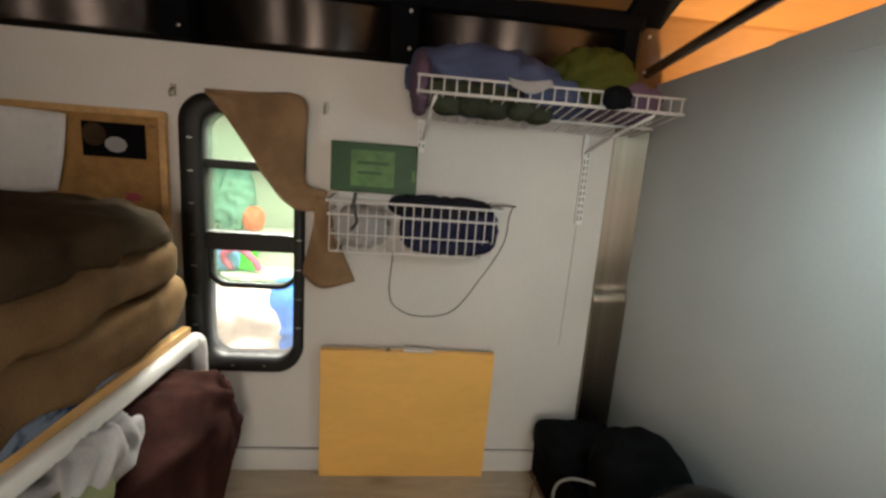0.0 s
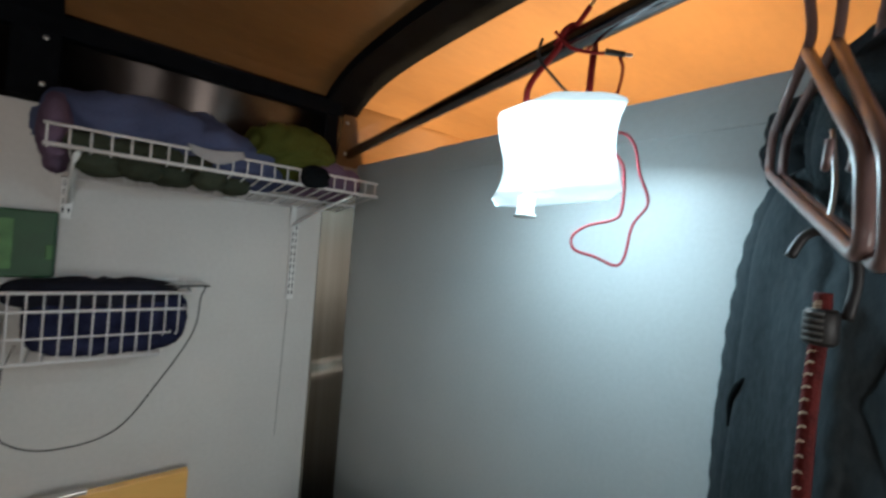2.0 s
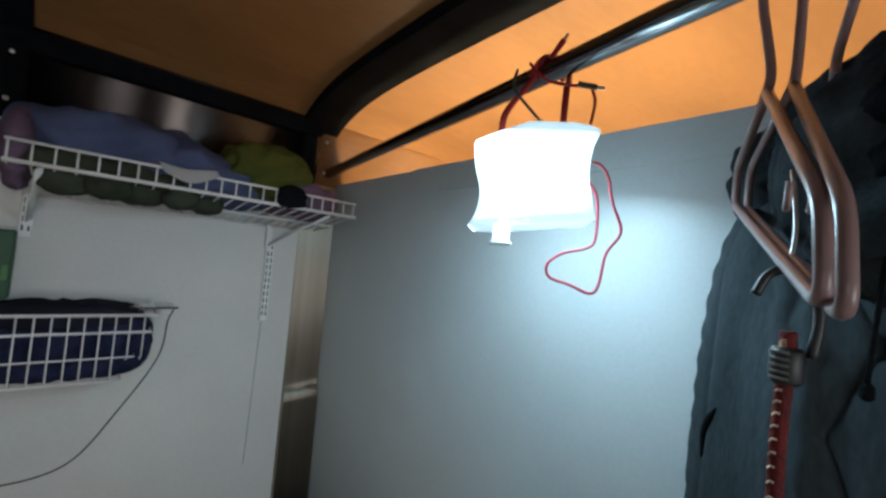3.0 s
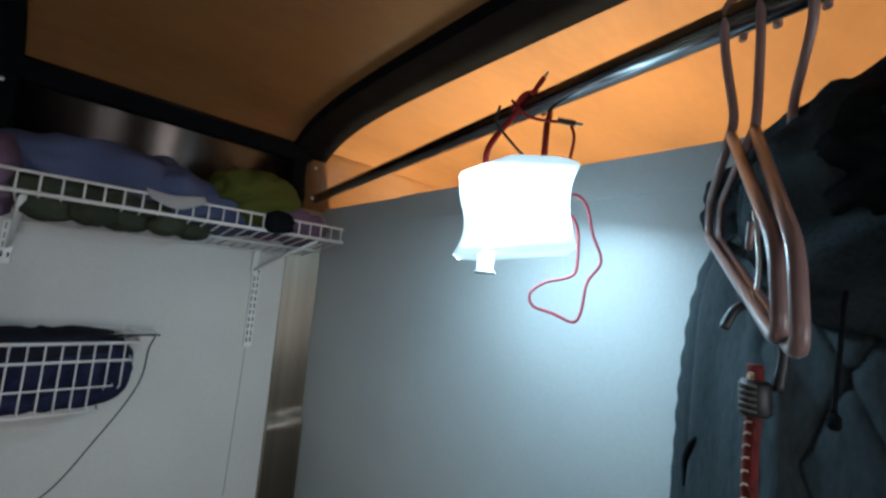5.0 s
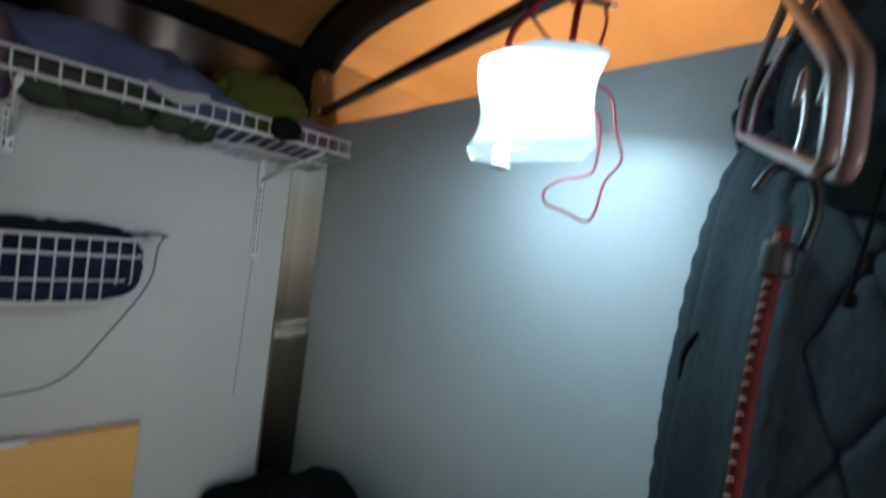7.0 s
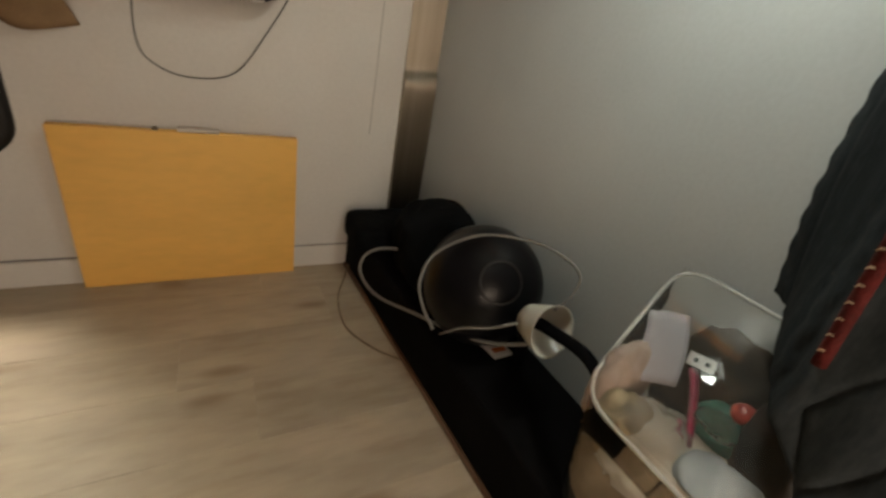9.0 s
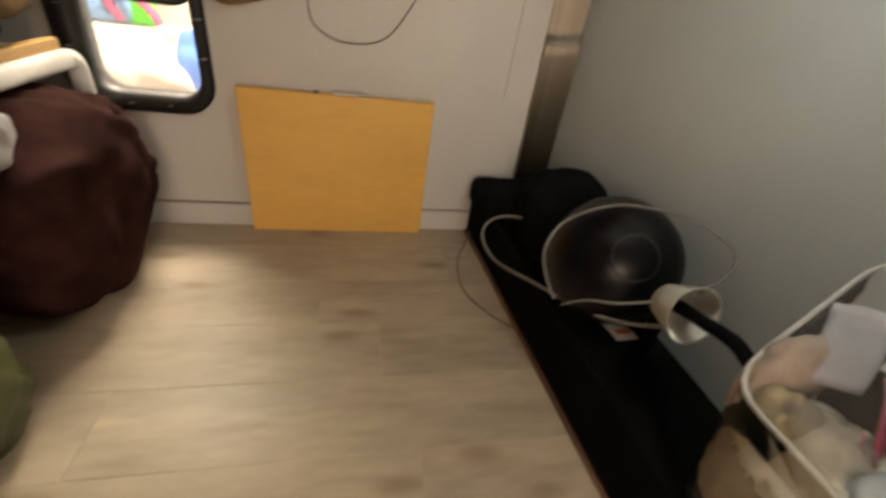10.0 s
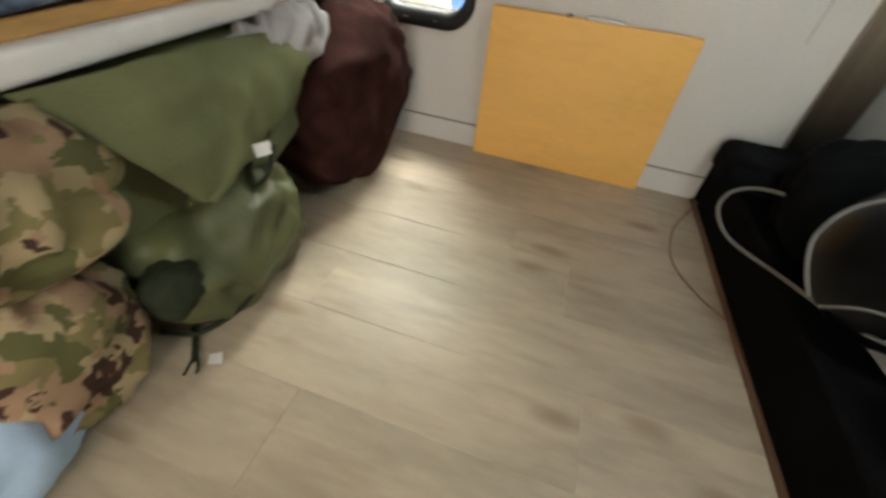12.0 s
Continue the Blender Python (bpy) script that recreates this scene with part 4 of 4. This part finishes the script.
solo("floor_wire", tube([(-0.222, -0.07, 0.03), (-0.24, -0.10, 0.006), (-0.280, -0.19, 0.003), (-0.292, -0.31, 0.003), (-0.252, -0.40, 0.003), (-0.205, -0.455, 0.004)], 0.0022, 8, 8), material("brown_wire", (0.20, 0.14, 0.085), 0.6), "thin brown wire lying on the floor by the box", "wire", smooth=True)
cup = thing("plastic_cup", "white plastic cup with a black handle stuck in it", "cup")
way = Vector((0.0, -0.76, 0.22)).to_track_quat("Z", "Y").to_matrix().to_4x4()
CUP = Vector((-0.122, -0.756, 0.308))
part("shell", lathe([(0.026, -0.052), (0.034, -0.026), (0.0405, 0.0), (0.042, 0.002), (0.039, 0.0), (0.032, -0.026), (0.018, -0.047)], CUP, way, 36), material("white_plastic", (0.62, 0.61, 0.55), 0.35, vary=0.06), cup, smooth=True)
part("handle", tube([CUP + way @ Vector((0.004, 0.0, -0.045)), CUP + way @ Vector((0.0, 0.0, 0.01)), CUP + Vector((-0.03, -0.085, 0.035)), CUP + Vector((-0.045, -0.135, 0.03))], lambda t: 0.0105 - 0.003 * t, 12, 6), BLACK_PAINT, cup, "black tapered handle", smooth=True)
part("foot", tube([CUP + way @ Vector((0, 0, -0.05)), (-0.06, -0.655, TOP)], 0.012, 12), BLACK_PAINT, cup, smooth=True)
card = thing("paper_card", "small white card with an orange print on the black box", "card")
bm = loft([[(-0.112, -0.580, 0.1425), (-0.066, -0.590, 0.1425)], [(-0.107, -0.608, 0.144), (-0.060, -0.612, 0.144)], [(-0.101, -0.638, 0.1425), (-0.054, -0.636, 0.1425)]], 6, 6, thick=0.0006)
sheet = part("sheet", bm, PAPER, card)
part("print_bar", box(-0.094, -0.064, -0.624, -0.612, 0.1452, 0.1456), material("orange_print", (0.6, 0.16, 0.05), 0.6), sheet)

# ---- clear bin ----
bin_thing = thing("clear_bin", "clear plastic tote with a white rim, full of odds", "bin")
RIM = [Vector(q) for q in ((-0.205, -0.884, 0.343), (-0.024, -0.834, 0.463), (-0.024, -1.03, 0.462), (-0.210, -1.08, 0.350))]
FOOT = [Vector(q) for q in ((-0.165, -0.885, TOP), (-0.030, -0.862, TOP), (-0.030, -1.02, TOP), (-0.165, -1.07, TOP))]


def outline(corners, s=0.22, n=6):
    out = []
    for k in range(4):
        p, c, q = corners[k - 1], corners[k], corners[(k + 1) % 4]
        a, b = c.lerp(p, s), c.lerp(q, s)
        for i in range(n + 1):
            t = i / n
            out.append(a.lerp(c, t).lerp(c.lerp(b, t), t))
    return out


rim_line, foot_line = outline(RIM), outline(FOOT)
bm = bmesh.new()
levels = [[bm.verts.new(p.lerp(q, t)) for p, q in zip(foot_line, rim_line)] for t in (0, 0.05, 0.35, 0.7, 1)]
for a, b in zip(levels, levels[1:]):
    for k in range(len(a)):
        bm.faces.new((a[k], a[(k + 1) % len(a)], b[(k + 1) % len(a)], b[k]))
bm.faces.new(levels[0][::-1])
bm.normal_update()
bmesh.ops.solidify(bm, geom=bm.faces[:], thickness=0.0015)
part("shell", bm, glass("clear_shell", (0.985, 0.985, 0.97), 0.02, 1.0, 1.06, 0.5), bin_thing, smooth=True).visible_shadow = False
up = Vector((-0.5, 0.0, 0.86)).normalized()
lid = [[RIM[0].lerp(RIM[3], v).lerp(RIM[1].lerp(RIM[2], v), u) + up * (0.004 + 0.05 * u * (1 - u) * v * (1 - v) * 4 + 0.004 * noise.noise(Vector((u * 4, v * 5, 1)))) for u in (0.03, 0.25, 0.5, 0.75, 0.97)]
       for v in (0.03, 0.3, 0.6, 0.97)]
part("cover", loft(lid, 24, 24, None, 0.001), CLEAR_FILM, bin_thing, "clear film stretched over the top", smooth=True).visible_shadow = False
part("rim", tube(rim_line, 0.0026, 8, closed=True), glass("frosted_rim", (0.82, 0.82, 0.78), 0.3, 0.55, 1.3), bin_thing, "frosted white rim", smooth=True)


def heap(name, at, size, seed, mat, label, category, crease=0.04, deep=0.008):
    solo(name, lump(at, size, seed, crease, deep), mat, label, category, smooth=True)


heap("beige_cloth", (-0.164, -0.918, 0.312), (0.022, 0.032, 0.040), 81, material("beige_cotton", (0.36, 0.29, 0.19), 0.9), "beige cloth stuffed down the bin's side", "cloth", 0.03, 0.006)
heap("rosy_wrapper", (-0.132, -0.884, 0.335), (0.046, 0.016, 0.055), 80, material("rosy_film", (0.42, 0.32, 0.27), 0.45, vary=0.2), "crumpled rosy plastic wrapper in the clear bin", "wrapper", 0.03, 0.006)
heap("tan_rag", (-0.126, -0.965, 0.238), (0.054, 0.086, 0.088), 82, material("pale_tan_cotton", (0.30, 0.24, 0.17), 0.9), "pale tan rag at the bottom of the clear bin", "rag")
heap("grey_bag", (-0.138, -0.965, 0.296), (0.048, 0.074, 0.046), 83, CREAM, "crumpled pale bag in the clear bin", "bag", 0.03, 0.010)
solo("envelope", loft([[(-0.090, -0.856, 0.415), (-0.080, -0.873, 0.424), (-0.070, -0.891, 0.428)], [(-0.115, -0.878, 0.384), (-0.105, -0.896, 0.392), (-0.092, -0.916, 0.398)], [(-0.140, -0.890, 0.350), (-0.127, -0.908, 0.358), (-0.110, -0.930, 0.366)]], 8, 8, thick=0.0006), material("lilac_paper", (0.44, 0.42, 0.46), 0.7), "pale lilac envelope standing in the bin", "envelope", smooth=True)
tool = thing("crimson_tool", "crimson plastic tool with a hooked end lying in the bin", "tool")
part("handle", tube([(-0.090, -0.930, 0.384), (-0.105, -0.944, 0.378), (-0.130, -0.965, 0.362), (-0.146, -0.980, 0.344)], lambda t: 0.0068 - 0.0022 * t, 10, 5, flat=0.6), material("crimson_plastic", (0.26, 0.012, 0.05), 0.3, coat=0.3), tool, smooth=True)
part("hook", tube([(-0.146, -0.980, 0.344), (-0.152, -0.990, 0.330), (-0.156, -0.984, 0.326), (-0.153, -0.974, 0.336), (-0.136, -0.958, 0.356)], 0.0028, 8, 6), material("pink_plastic", (0.42, 0.16, 0.20), 0.3), tool, smooth=True)
heap("teal_pouch", (-0.100, -0.982, 0.352), (0.022, 0.026, 0.024), 84, material("teal_film", (0.03, 0.19, 0.15), 0.3, coat=0.4, vary=0.2), "teal plastic pouch in the clear bin", "pouch", 0.03, 0.005)
solo("clear_tube", tube([(-0.160, -0.936, 0.334), (-0.150, -0.966, 0.345)], 0.0075, 14), CLEAR_PLASTIC, "short clear plastic tube in the bin", "tube", smooth=True)
heap("clear_wrap", (-0.122, -0.984, 0.372), (0.016, 0.020, 0.007), 88, CLEAR_PLASTIC, "crumpled clear wrapping in the bin", "wrapper", 0.02, 0.003)
heap("clear_wrap", (-0.158, -0.950, 0.346), (0.026, 0.030, 0.010), 92, glass("glossy_wrap", (0.97, 0.97, 0.96), 0.03, 0.95, 1.3, 0.8), "glossy clear wrapping crumpled in the bin", "wrapper", 0.02, 0.006)
tag = thing("socket_tag", "small white plate with two dark dots in the bin", "plate")
bm = box(-0.014, 0.014, -0.002, 0.002, -0.0075, 0.0075, 0.001)
spin = Matrix.Translation((-0.084, -0.930, 0.396)) @ Matrix.Rotation(radians(-60), 4, "Z") @ Matrix.Rotation(radians(-30), 4, "X")
bm.transform(spin)
plate = part("plate", bm, PAPER, tag)
for dx in (-0.006, 0.006):
    part("dot", lathe([(0.0028, 0), (0.0026, 0.001)], (0, 0, 0), spin @ Matrix.Translation((dx, -0.002, 0)) @ Matrix.Rotation(radians(90), 4, "X"), 10), BLACK_PLASTIC, plate)
heap("brown_pouch", (-0.056, -0.945, 0.330), (0.018, 0.055, 0.105), 86, material("brown_leather", (0.040, 0.026, 0.015), 0.7), "brown leather pouch against the bin's back", "pouch")
heap("black_pouch", (-0.080, -1.035, 0.330), (0.045, 0.040, 0.110), 87, material("dark_brown_bag", (0.020, 0.014, 0.010), 0.7), "dark brown bag in the clear bin", "bag")
solo("red_bottle_top", lathe([(0.010, 0), (0.011, 0.003), (0.011, 0.010), (0.008, 0.013)], (-0.094, -0.990, 0.380), Matrix.Rotation(radians(-40), 4, "Y"), 20), material("red_plastic", (0.36, 0.035, 0.02), 0.35), "red bottle top in the clear bin", "bottle top", smooth=True)
heap("white_bag", (-0.135, -1.030, 0.262), (0.040, 0.036, 0.060), 90, CREAM, "crumpled white plastic bag in the bin", "bag", 0.03, 0.008)
heap("white_pad", (-0.152, -1.020, 0.335), (0.030, 0.035, 0.016), 89, material("pale_blue_pad", (0.36, 0.40, 0.42), 0.8), "pale blue-grey pad in the clear bin", "pad")

# ---- bed platform and the heap on it ----
bed = thing("bed_platform", "white framed bed platform with a pine trim along its edge", "bed")
part("deck", box(LEFT + 0.005, -1.128, -2.15, -0.085, 0.402, 0.436, 0.004), WHITE_METAL, bed)
part("front_rail", box(-1.136, -1.106, -2.15, -0.085, 0.402, 0.437, 0.010, 3), WHITE_METAL, bed, "white rounded rail", smooth=True)
part("post", tube([(-1.122, -0.100, 0.418), (-1.122, -0.080, 0.414), (-1.122, -0.068, 0.393), (-1.122, -0.066, 0.33), (-1.122, -0.066, 0.20), (-1.122, -0.066, 0.0)], 0.0185, 16, 4), WHITE_METAL, bed, "white bent post", smooth=True)
part("trim_strip", box(-1.143, -1.122, -2.15, -0.10, 0.437, 0.457, 0.003), PINE, bed, "pale pine strip")
solo("navy_quilt", lump((-1.495, -1.05, 0.480), (0.385, 0.955, 0.026), 91, 0.10, 0.006, 6.0, floor=0.4580, nu=90, nv=24), NAVY, "navy quilt spread flat on the platform", "quilt", smooth=True)
for z, rx, ry, h, mat, seed, end, label in ((0.552, 0.40, 0.80, 0.050, TAN_FLEECE, 92, -0.105, "tan fleece blanket folded on the navy quilt"), (0.642, 0.395, 0.80, 0.046, TAN_FLEECE, 93, -0.13, "tan brown blanket folded in the stack"),
                                     (0.716, 0.37, 0.80, 0.042, DARK_BROWN, 94, -0.15, "dark brown blanket on top of the stack")):
    solo("blanket", lump((-1.054 - rx * 1.02, end + 0.03 - ry, z), (rx, ry, h), seed, 0.13, 0.022, 5.5, nu=150, nv=60), mat, label, "blanket", "blankets on the bed", smooth=True)

# ---- under and before the bed ----
solo("maroon_blanket", lump((-1.122, -0.248, 0.180), (0.106, 0.213, 0.193), 5, 0.15, 0.036, 2.5, floor=0.002, nu=90, nv=60), MAROON, "maroon fleece blanket rolled up on the floor", "blanket", smooth=True)
solo("white_garment", lump((-1.104, -0.462, 0.358), (0.028, 0.122, 0.044), 95, 0.05, 0.020, 2.2, nu=90, nv=50), GREY_CLOTH, "crumpled white garment hanging from the platform's edge", "garment", smooth=True)
jacket = thing("green_jacket", "olive green jacket slung over the bag under the platform", "jacket")
part("body", lump((-1.185, -0.640, 0.255), (0.090, 0.250, 0.120), 96, 0.16, 0.018, 3.4, nu=90, nv=60), OLIVE, jacket, smooth=True)
flap = loft([[(-1.120, -0.885, 0.398), (-1.090, -0.760, 0.402), (-1.085, -0.610, 0.396), (-1.095, -0.480, 0.372)],
             [(-1.085, -0.868, 0.372), (-1.060, -0.760, 0.366), (-1.055, -0.610, 0.350), (-1.065, -0.470, 0.335)],
             [(-1.062, -0.835, 0.318), (-1.045, -0.760, 0.305), (-1.045, -0.645, 0.295), (-1.060, -0.530, 0.288)],
             [(-1.055, -0.800, 0.268), (-1.040, -0.765, 0.252), (-1.045, -0.690, 0.248), (-1.060, -0.620, 0.262)],
             [(-1.055, -0.782, 0.238), (-1.045, -0.772, 0.226), (-1.048, -0.755, 0.225), (-1.058, -0.730, 0.236)]],
            70, 46, lambda p, u, v: Vector((folds(p, 33, 0.11, 0.010) + 0.008 * ridge(u - 0.62 + 0.25 * v, 0.05), 0, 0)), 0.004)
part("flap", flap, OLIVE, jacket, smooth=True)
duffel = thing("green_duffel", "olive nylon duffel bag with dark piping on the floor", "bag")
duffel_body = part("body", lump((-1.125, -0.715, 0.10), (0.105, 0.150, 0.105), 97, 0.085, 0.030, 2.5, floor=0.003, nu=90, nv=60), OLIVE_NYLON, duffel, smooth=True)
part("piping", tube([(-1.075, -0.60, 0.17), (-1.035, -0.64, 0.13), (-1.016, -0.70, 0.085), (-1.022, -0.775, 0.035), (-1.06, -0.845, 0.012), (-1.12, -0.87, 0.010)], 0.0045, 8, 8), DARK_OLIVE, duffel_body, smooth=True)
part("strap", tube([(-1.06, -0.60, 0.225), (-1.045, -0.64, 0.20), (-1.050, -0.675, 0.195), (-1.065, -0.655, 0.235), (-1.075, -0.62, 0.24)], 0.011, 8, 6, flat=0.3), DARK_OLIVE, duffel, smooth=True)
part("buckle", lump((-1.055, -0.858, 0.130), (0.03, 0.036, 0.040), 98, 0.03, 0.008, nu=30, nv=20), DARK_OLIVE, duffel, smooth=True)
part("tag", loft([[(-1.036, -0.672, 0.268), (-1.030, -0.640, 0.262)], [(-1.028, -0.676, 0.250), (-1.022, -0.650, 0.246)]], 4, 4, thick=0.0006), PAPER, duffel, "white sewn label")
solo("webbing_strap", tube([(-1.115, -0.81, 0.012), (-1.085, -0.838, 0.006), (-1.055, -0.872, 0.004), (-1.040, -0.890, 0.004)], 0.0075, 8, 6, flat=0.3), DARK_OLIVE, "dark webbing strap trailing on the floor", "strap", smooth=True)
solo("strap_fork", merge(tube([(-1.047, -0.880, 0.004), (-1.030, -0.893, 0.004), (-1.022, -0.905, 0.004)], 0.004, 8, 4, flat=0.4), tube([(-1.047, -0.882, 0.004), (-1.040, -0.903, 0.004), (-1.036, -0.915, 0.004)], 0.004, 8, 4, flat=0.4)), DARK_OLIVE, "split end of the webbing strap", "strap", smooth=True)
solo("paper_scrap", loft([[(-1.028, -0.872, 0.002), (-1.012, -0.862, 0.005)], [(-1.018, -0.888, 0.004), (-1.000, -0.878, 0.002)]], 4, 4, thick=0.0006), PAPER, "torn white paper scrap on the floor", "paper")
camo = thing("camo_jacket", "camouflage jacket bunched up in the heap", "jacket")
part("body", lump((-1.165, -0.985, 0.322), (0.115, 0.150, 0.078), 101, 0.085, 0.036, 2.4, nu=100, nv=60), CAMO, camo, smooth=True)
part("sleeve", lump((-1.098, -0.962, 0.282), (0.058, 0.098, 0.040), 105, 0.06, 0.014, 2.3, turn=-20, nu=90, nv=50), CAMO, camo, smooth=True)
part("cuff", lump((-1.062, -1.028, 0.292), (0.030, 0.026, 0.030), 106, 0.03, 0.006, 2.4, nu=40, nv=30), CAMO, camo, smooth=True)
solo("camo_trousers", lump((-1.155, -0.995, 0.115), (0.105, 0.105, 0.115), 102, 0.08, 0.024, 2.4, floor=0.003, nu=100, nv=60), CAMO, "camouflage trousers heaped on the floor", "trousers", smooth=True)
solo("blue_cloth", lump((-1.150, -1.125, 0.07), (0.105, 0.13, 0.075), 103, 0.07, 0.014, 2.6, floor=0.002, nu=90, nv=40), PALE_BLUE, "pale blue cotton cloth spilling onto the floor", "cloth", smooth=True)

# ---- outside ----
bench = thing("stepped_bench", "pale wooden stepped bench outside the window", "bench")
for y0, y1, z in ((0.42, 0.66, 0.04), (0.66, 0.86, 0.38), (0.86, 1.06, 0.53)):
    part("step", box(-1.95, -0.55, y0, y1, -0.95, z, 0.01), CREAM, bench)
solo("cream_sheet", lump((-1.285, 0.55, 0.20), (0.180, 0.10, 0.165), 111, 0.11, 0.045, 2.4, floor=0.041), material("cream_sheet", (0.74, 0.64, 0.55), 0.9, vary=0.2), "cream sheet draped over the bench outside", "sheet", smooth=True)
solo("blue_tarp", lump((-1.085, 0.57, 0.22), (0.062, 0.07, 0.18), 112, 0.08, 0.02, floor=0.041), material("blue_tarp", (0.04, 0.20, 0.70), 0.5), "bright blue tarp bundle outside", "tarp", smooth=True)
solo("orange_block", lump((-1.135, 0.48, 0.075), (0.045, 0.03, 0.034), 117, 0.05, 0.006, 3.0, floor=0.041), material("dull_orange", (0.62, 0.25, 0.09), 0.6), "dull orange block beside the tarp outside", "toy", smooth=True)
solo("sky_blue_cushion", lump((-1.42, 0.76, 0.44), (0.09, 0.05, 0.07), 115, 0.06, 0.01, floor=0.381), material("sky_blue", (0.22, 0.42, 0.72), 0.7), "light blue cushion on the bench outside", "cushion", smooth=True)
solo("pink_noodle", tube([(-1.36, 0.72, 0.395), (-1.38, 0.69, 0.46), (-1.32, 0.69, 0.49), (-1.26, 0.70, 0.44), (-1.24, 0.71, 0.395)], 0.014, 10, 8), material("pink_foam", (0.70, 0.12, 0.26), 0.6), "pink foam noodle on the bench outside", "toy", smooth=True)
solo("green_brick", box(-1.345, -1.27, 0.74, 0.79, 0.381, 0.495, 0.010), material("neon_green", (0.05, 0.62, 0.02), 0.5), "bright green plastic toy brick outside", "toy")
solo("orange_ball", lump((-1.34, 0.93, 0.585), (0.045, 0.045, 0.055), 113, 0.05, 0.006, floor=0.531), material("orange_foam", (0.75, 0.10, 0.03), 0.6), "orange foam ball on the bench outside", "toy", smooth=True)
solo("teal_plush", lump((-1.45, 0.96, 0.67), (0.085, 0.06, 0.14), 114, 0.06, 0.035, floor=0.531), material("teal_plush", (0.11, 0.23, 0.19), 0.9), "grey-teal plush toy sitting outside", "toy", smooth=True)

# ---- floor planks ----
FLOOR_ROWS = {-0.42: -0.507, -0.57: -0.95, -0.72: -0.456, -0.87: -0.868}
plank_mesh = bpy.data.meshes.new("plank")
bm = box(0, 1.2, -0.15, 0, -0.004, 0.0)
bmesh.ops.bevel(bm, geom=[e for e in bm.edges if all(v.co.z > -0.001 for v in e.verts)], offset=0.0006, segments=1, profile=0.5, affect="EDGES")
bm.to_mesh(plank_mesh)
bm.free()
plank_mesh.materials.append(VINYL)
nodes, links = VINYL.node_tree.nodes, VINYL.node_tree.links
where, spread, cells = nodes.new("ShaderNodeTexCoord"), nodes.new("ShaderNodeMapping"), nodes.new("ShaderNodeTexVoronoi")
spread.inputs["Scale"].default_value = (1.7, 4.2, 1.0)
cells.voronoi_dimensions = "2D"
cells.inputs["Scale"].default_value = 1.0
shade, mix = nodes.new("ShaderNodeMapRange"), nodes.new("ShaderNodeMix")
shade.interpolation_type = "SMOOTHSTEP"
shade.inputs["From Min"].default_value, shade.inputs["From Max"].default_value = 0.01, 0.10
shade.inputs["To Min"].default_value, shade.inputs["To Max"].default_value = 0.55, 0.0
mix.data_type, mix.blend_type = "RGBA", "MULTIPLY"
mix.inputs[7].default_value = (0.45, 0.36, 0.28, 1)
paint = nodes["Principled BSDF"].inputs["Base Color"]
links.new(paint.links[0].from_socket, mix.inputs[6])
links.new(where.outputs["Object"], spread.inputs["Vector"])
links.new(spread.outputs[0], cells.inputs["Vector"])
links.new(cells.outputs["Distance"], shade.inputs["Value"])
links.new(shade.outputs[0], mix.inputs[0])
dashes, streak, depth_of = nodes.new("ShaderNodeMapping"), nodes.new("ShaderNodeTexNoise"), nodes.new("ShaderNodeMapRange")
dashes.inputs["Scale"].default_value = (8.0, 44.0, 1.0)
streak.inputs["Scale"].default_value, streak.inputs["Detail"].default_value = 1.0, 5.0
depth_of.inputs["From Min"].default_value, depth_of.inputs["From Max"].default_value = 0.50, 0.68
depth_of.inputs["To Min"].default_value, depth_of.inputs["To Max"].default_value = 0.0, 0.26
wear = nodes.new("ShaderNodeMix")
wear.data_type, wear.blend_type = "RGBA", "MULTIPLY"
wear.inputs[7].default_value = (0.62, 0.55, 0.47, 1)
links.new(where.outputs["Object"], dashes.inputs["Vector"])
links.new(dashes.outputs[0], streak.inputs["Vector"])
links.new(streak.outputs["Fac"], depth_of.inputs["Value"])
links.new(depth_of.outputs[0], wear.inputs[0])
links.new(mix.outputs[2], wear.inputs[6])
links.new(wear.outputs[2], paint)
chance, shift = nodes.new("ShaderNodeObjectInfo"), nodes.new("ShaderNodeMath")
shift.operation = "MULTIPLY"
shift.inputs[1].default_value = 37.0
links.new(chance.outputs["Random"], shift.inputs[0])
for node in [n for n in nodes if n.type == "MAPPING"]:
    links.new(shift.outputs[0], node.inputs["Location"])
shuffle = random.Random(4)
for k in range(15):
    y = round(0.03 - 0.15 * k, 2)
    joint = FLOOR_ROWS.get(y, -0.2 - shuffle.random() * 1.1)
    for n in (-2, -1, 0, 1):
        x = joint + 1.2 * n
        x0, x1 = max(x, LEFT), min(x + 1.2, FAR_X)
        if x1 - x0 > 0.01:
            p = new("plank", plank_mesh)
            p.parent = floor
            p.location = (x0, y, 0)
            p.scale = ((x1 - x0) / 1.2 - 0.0003, 0.9985, 1)
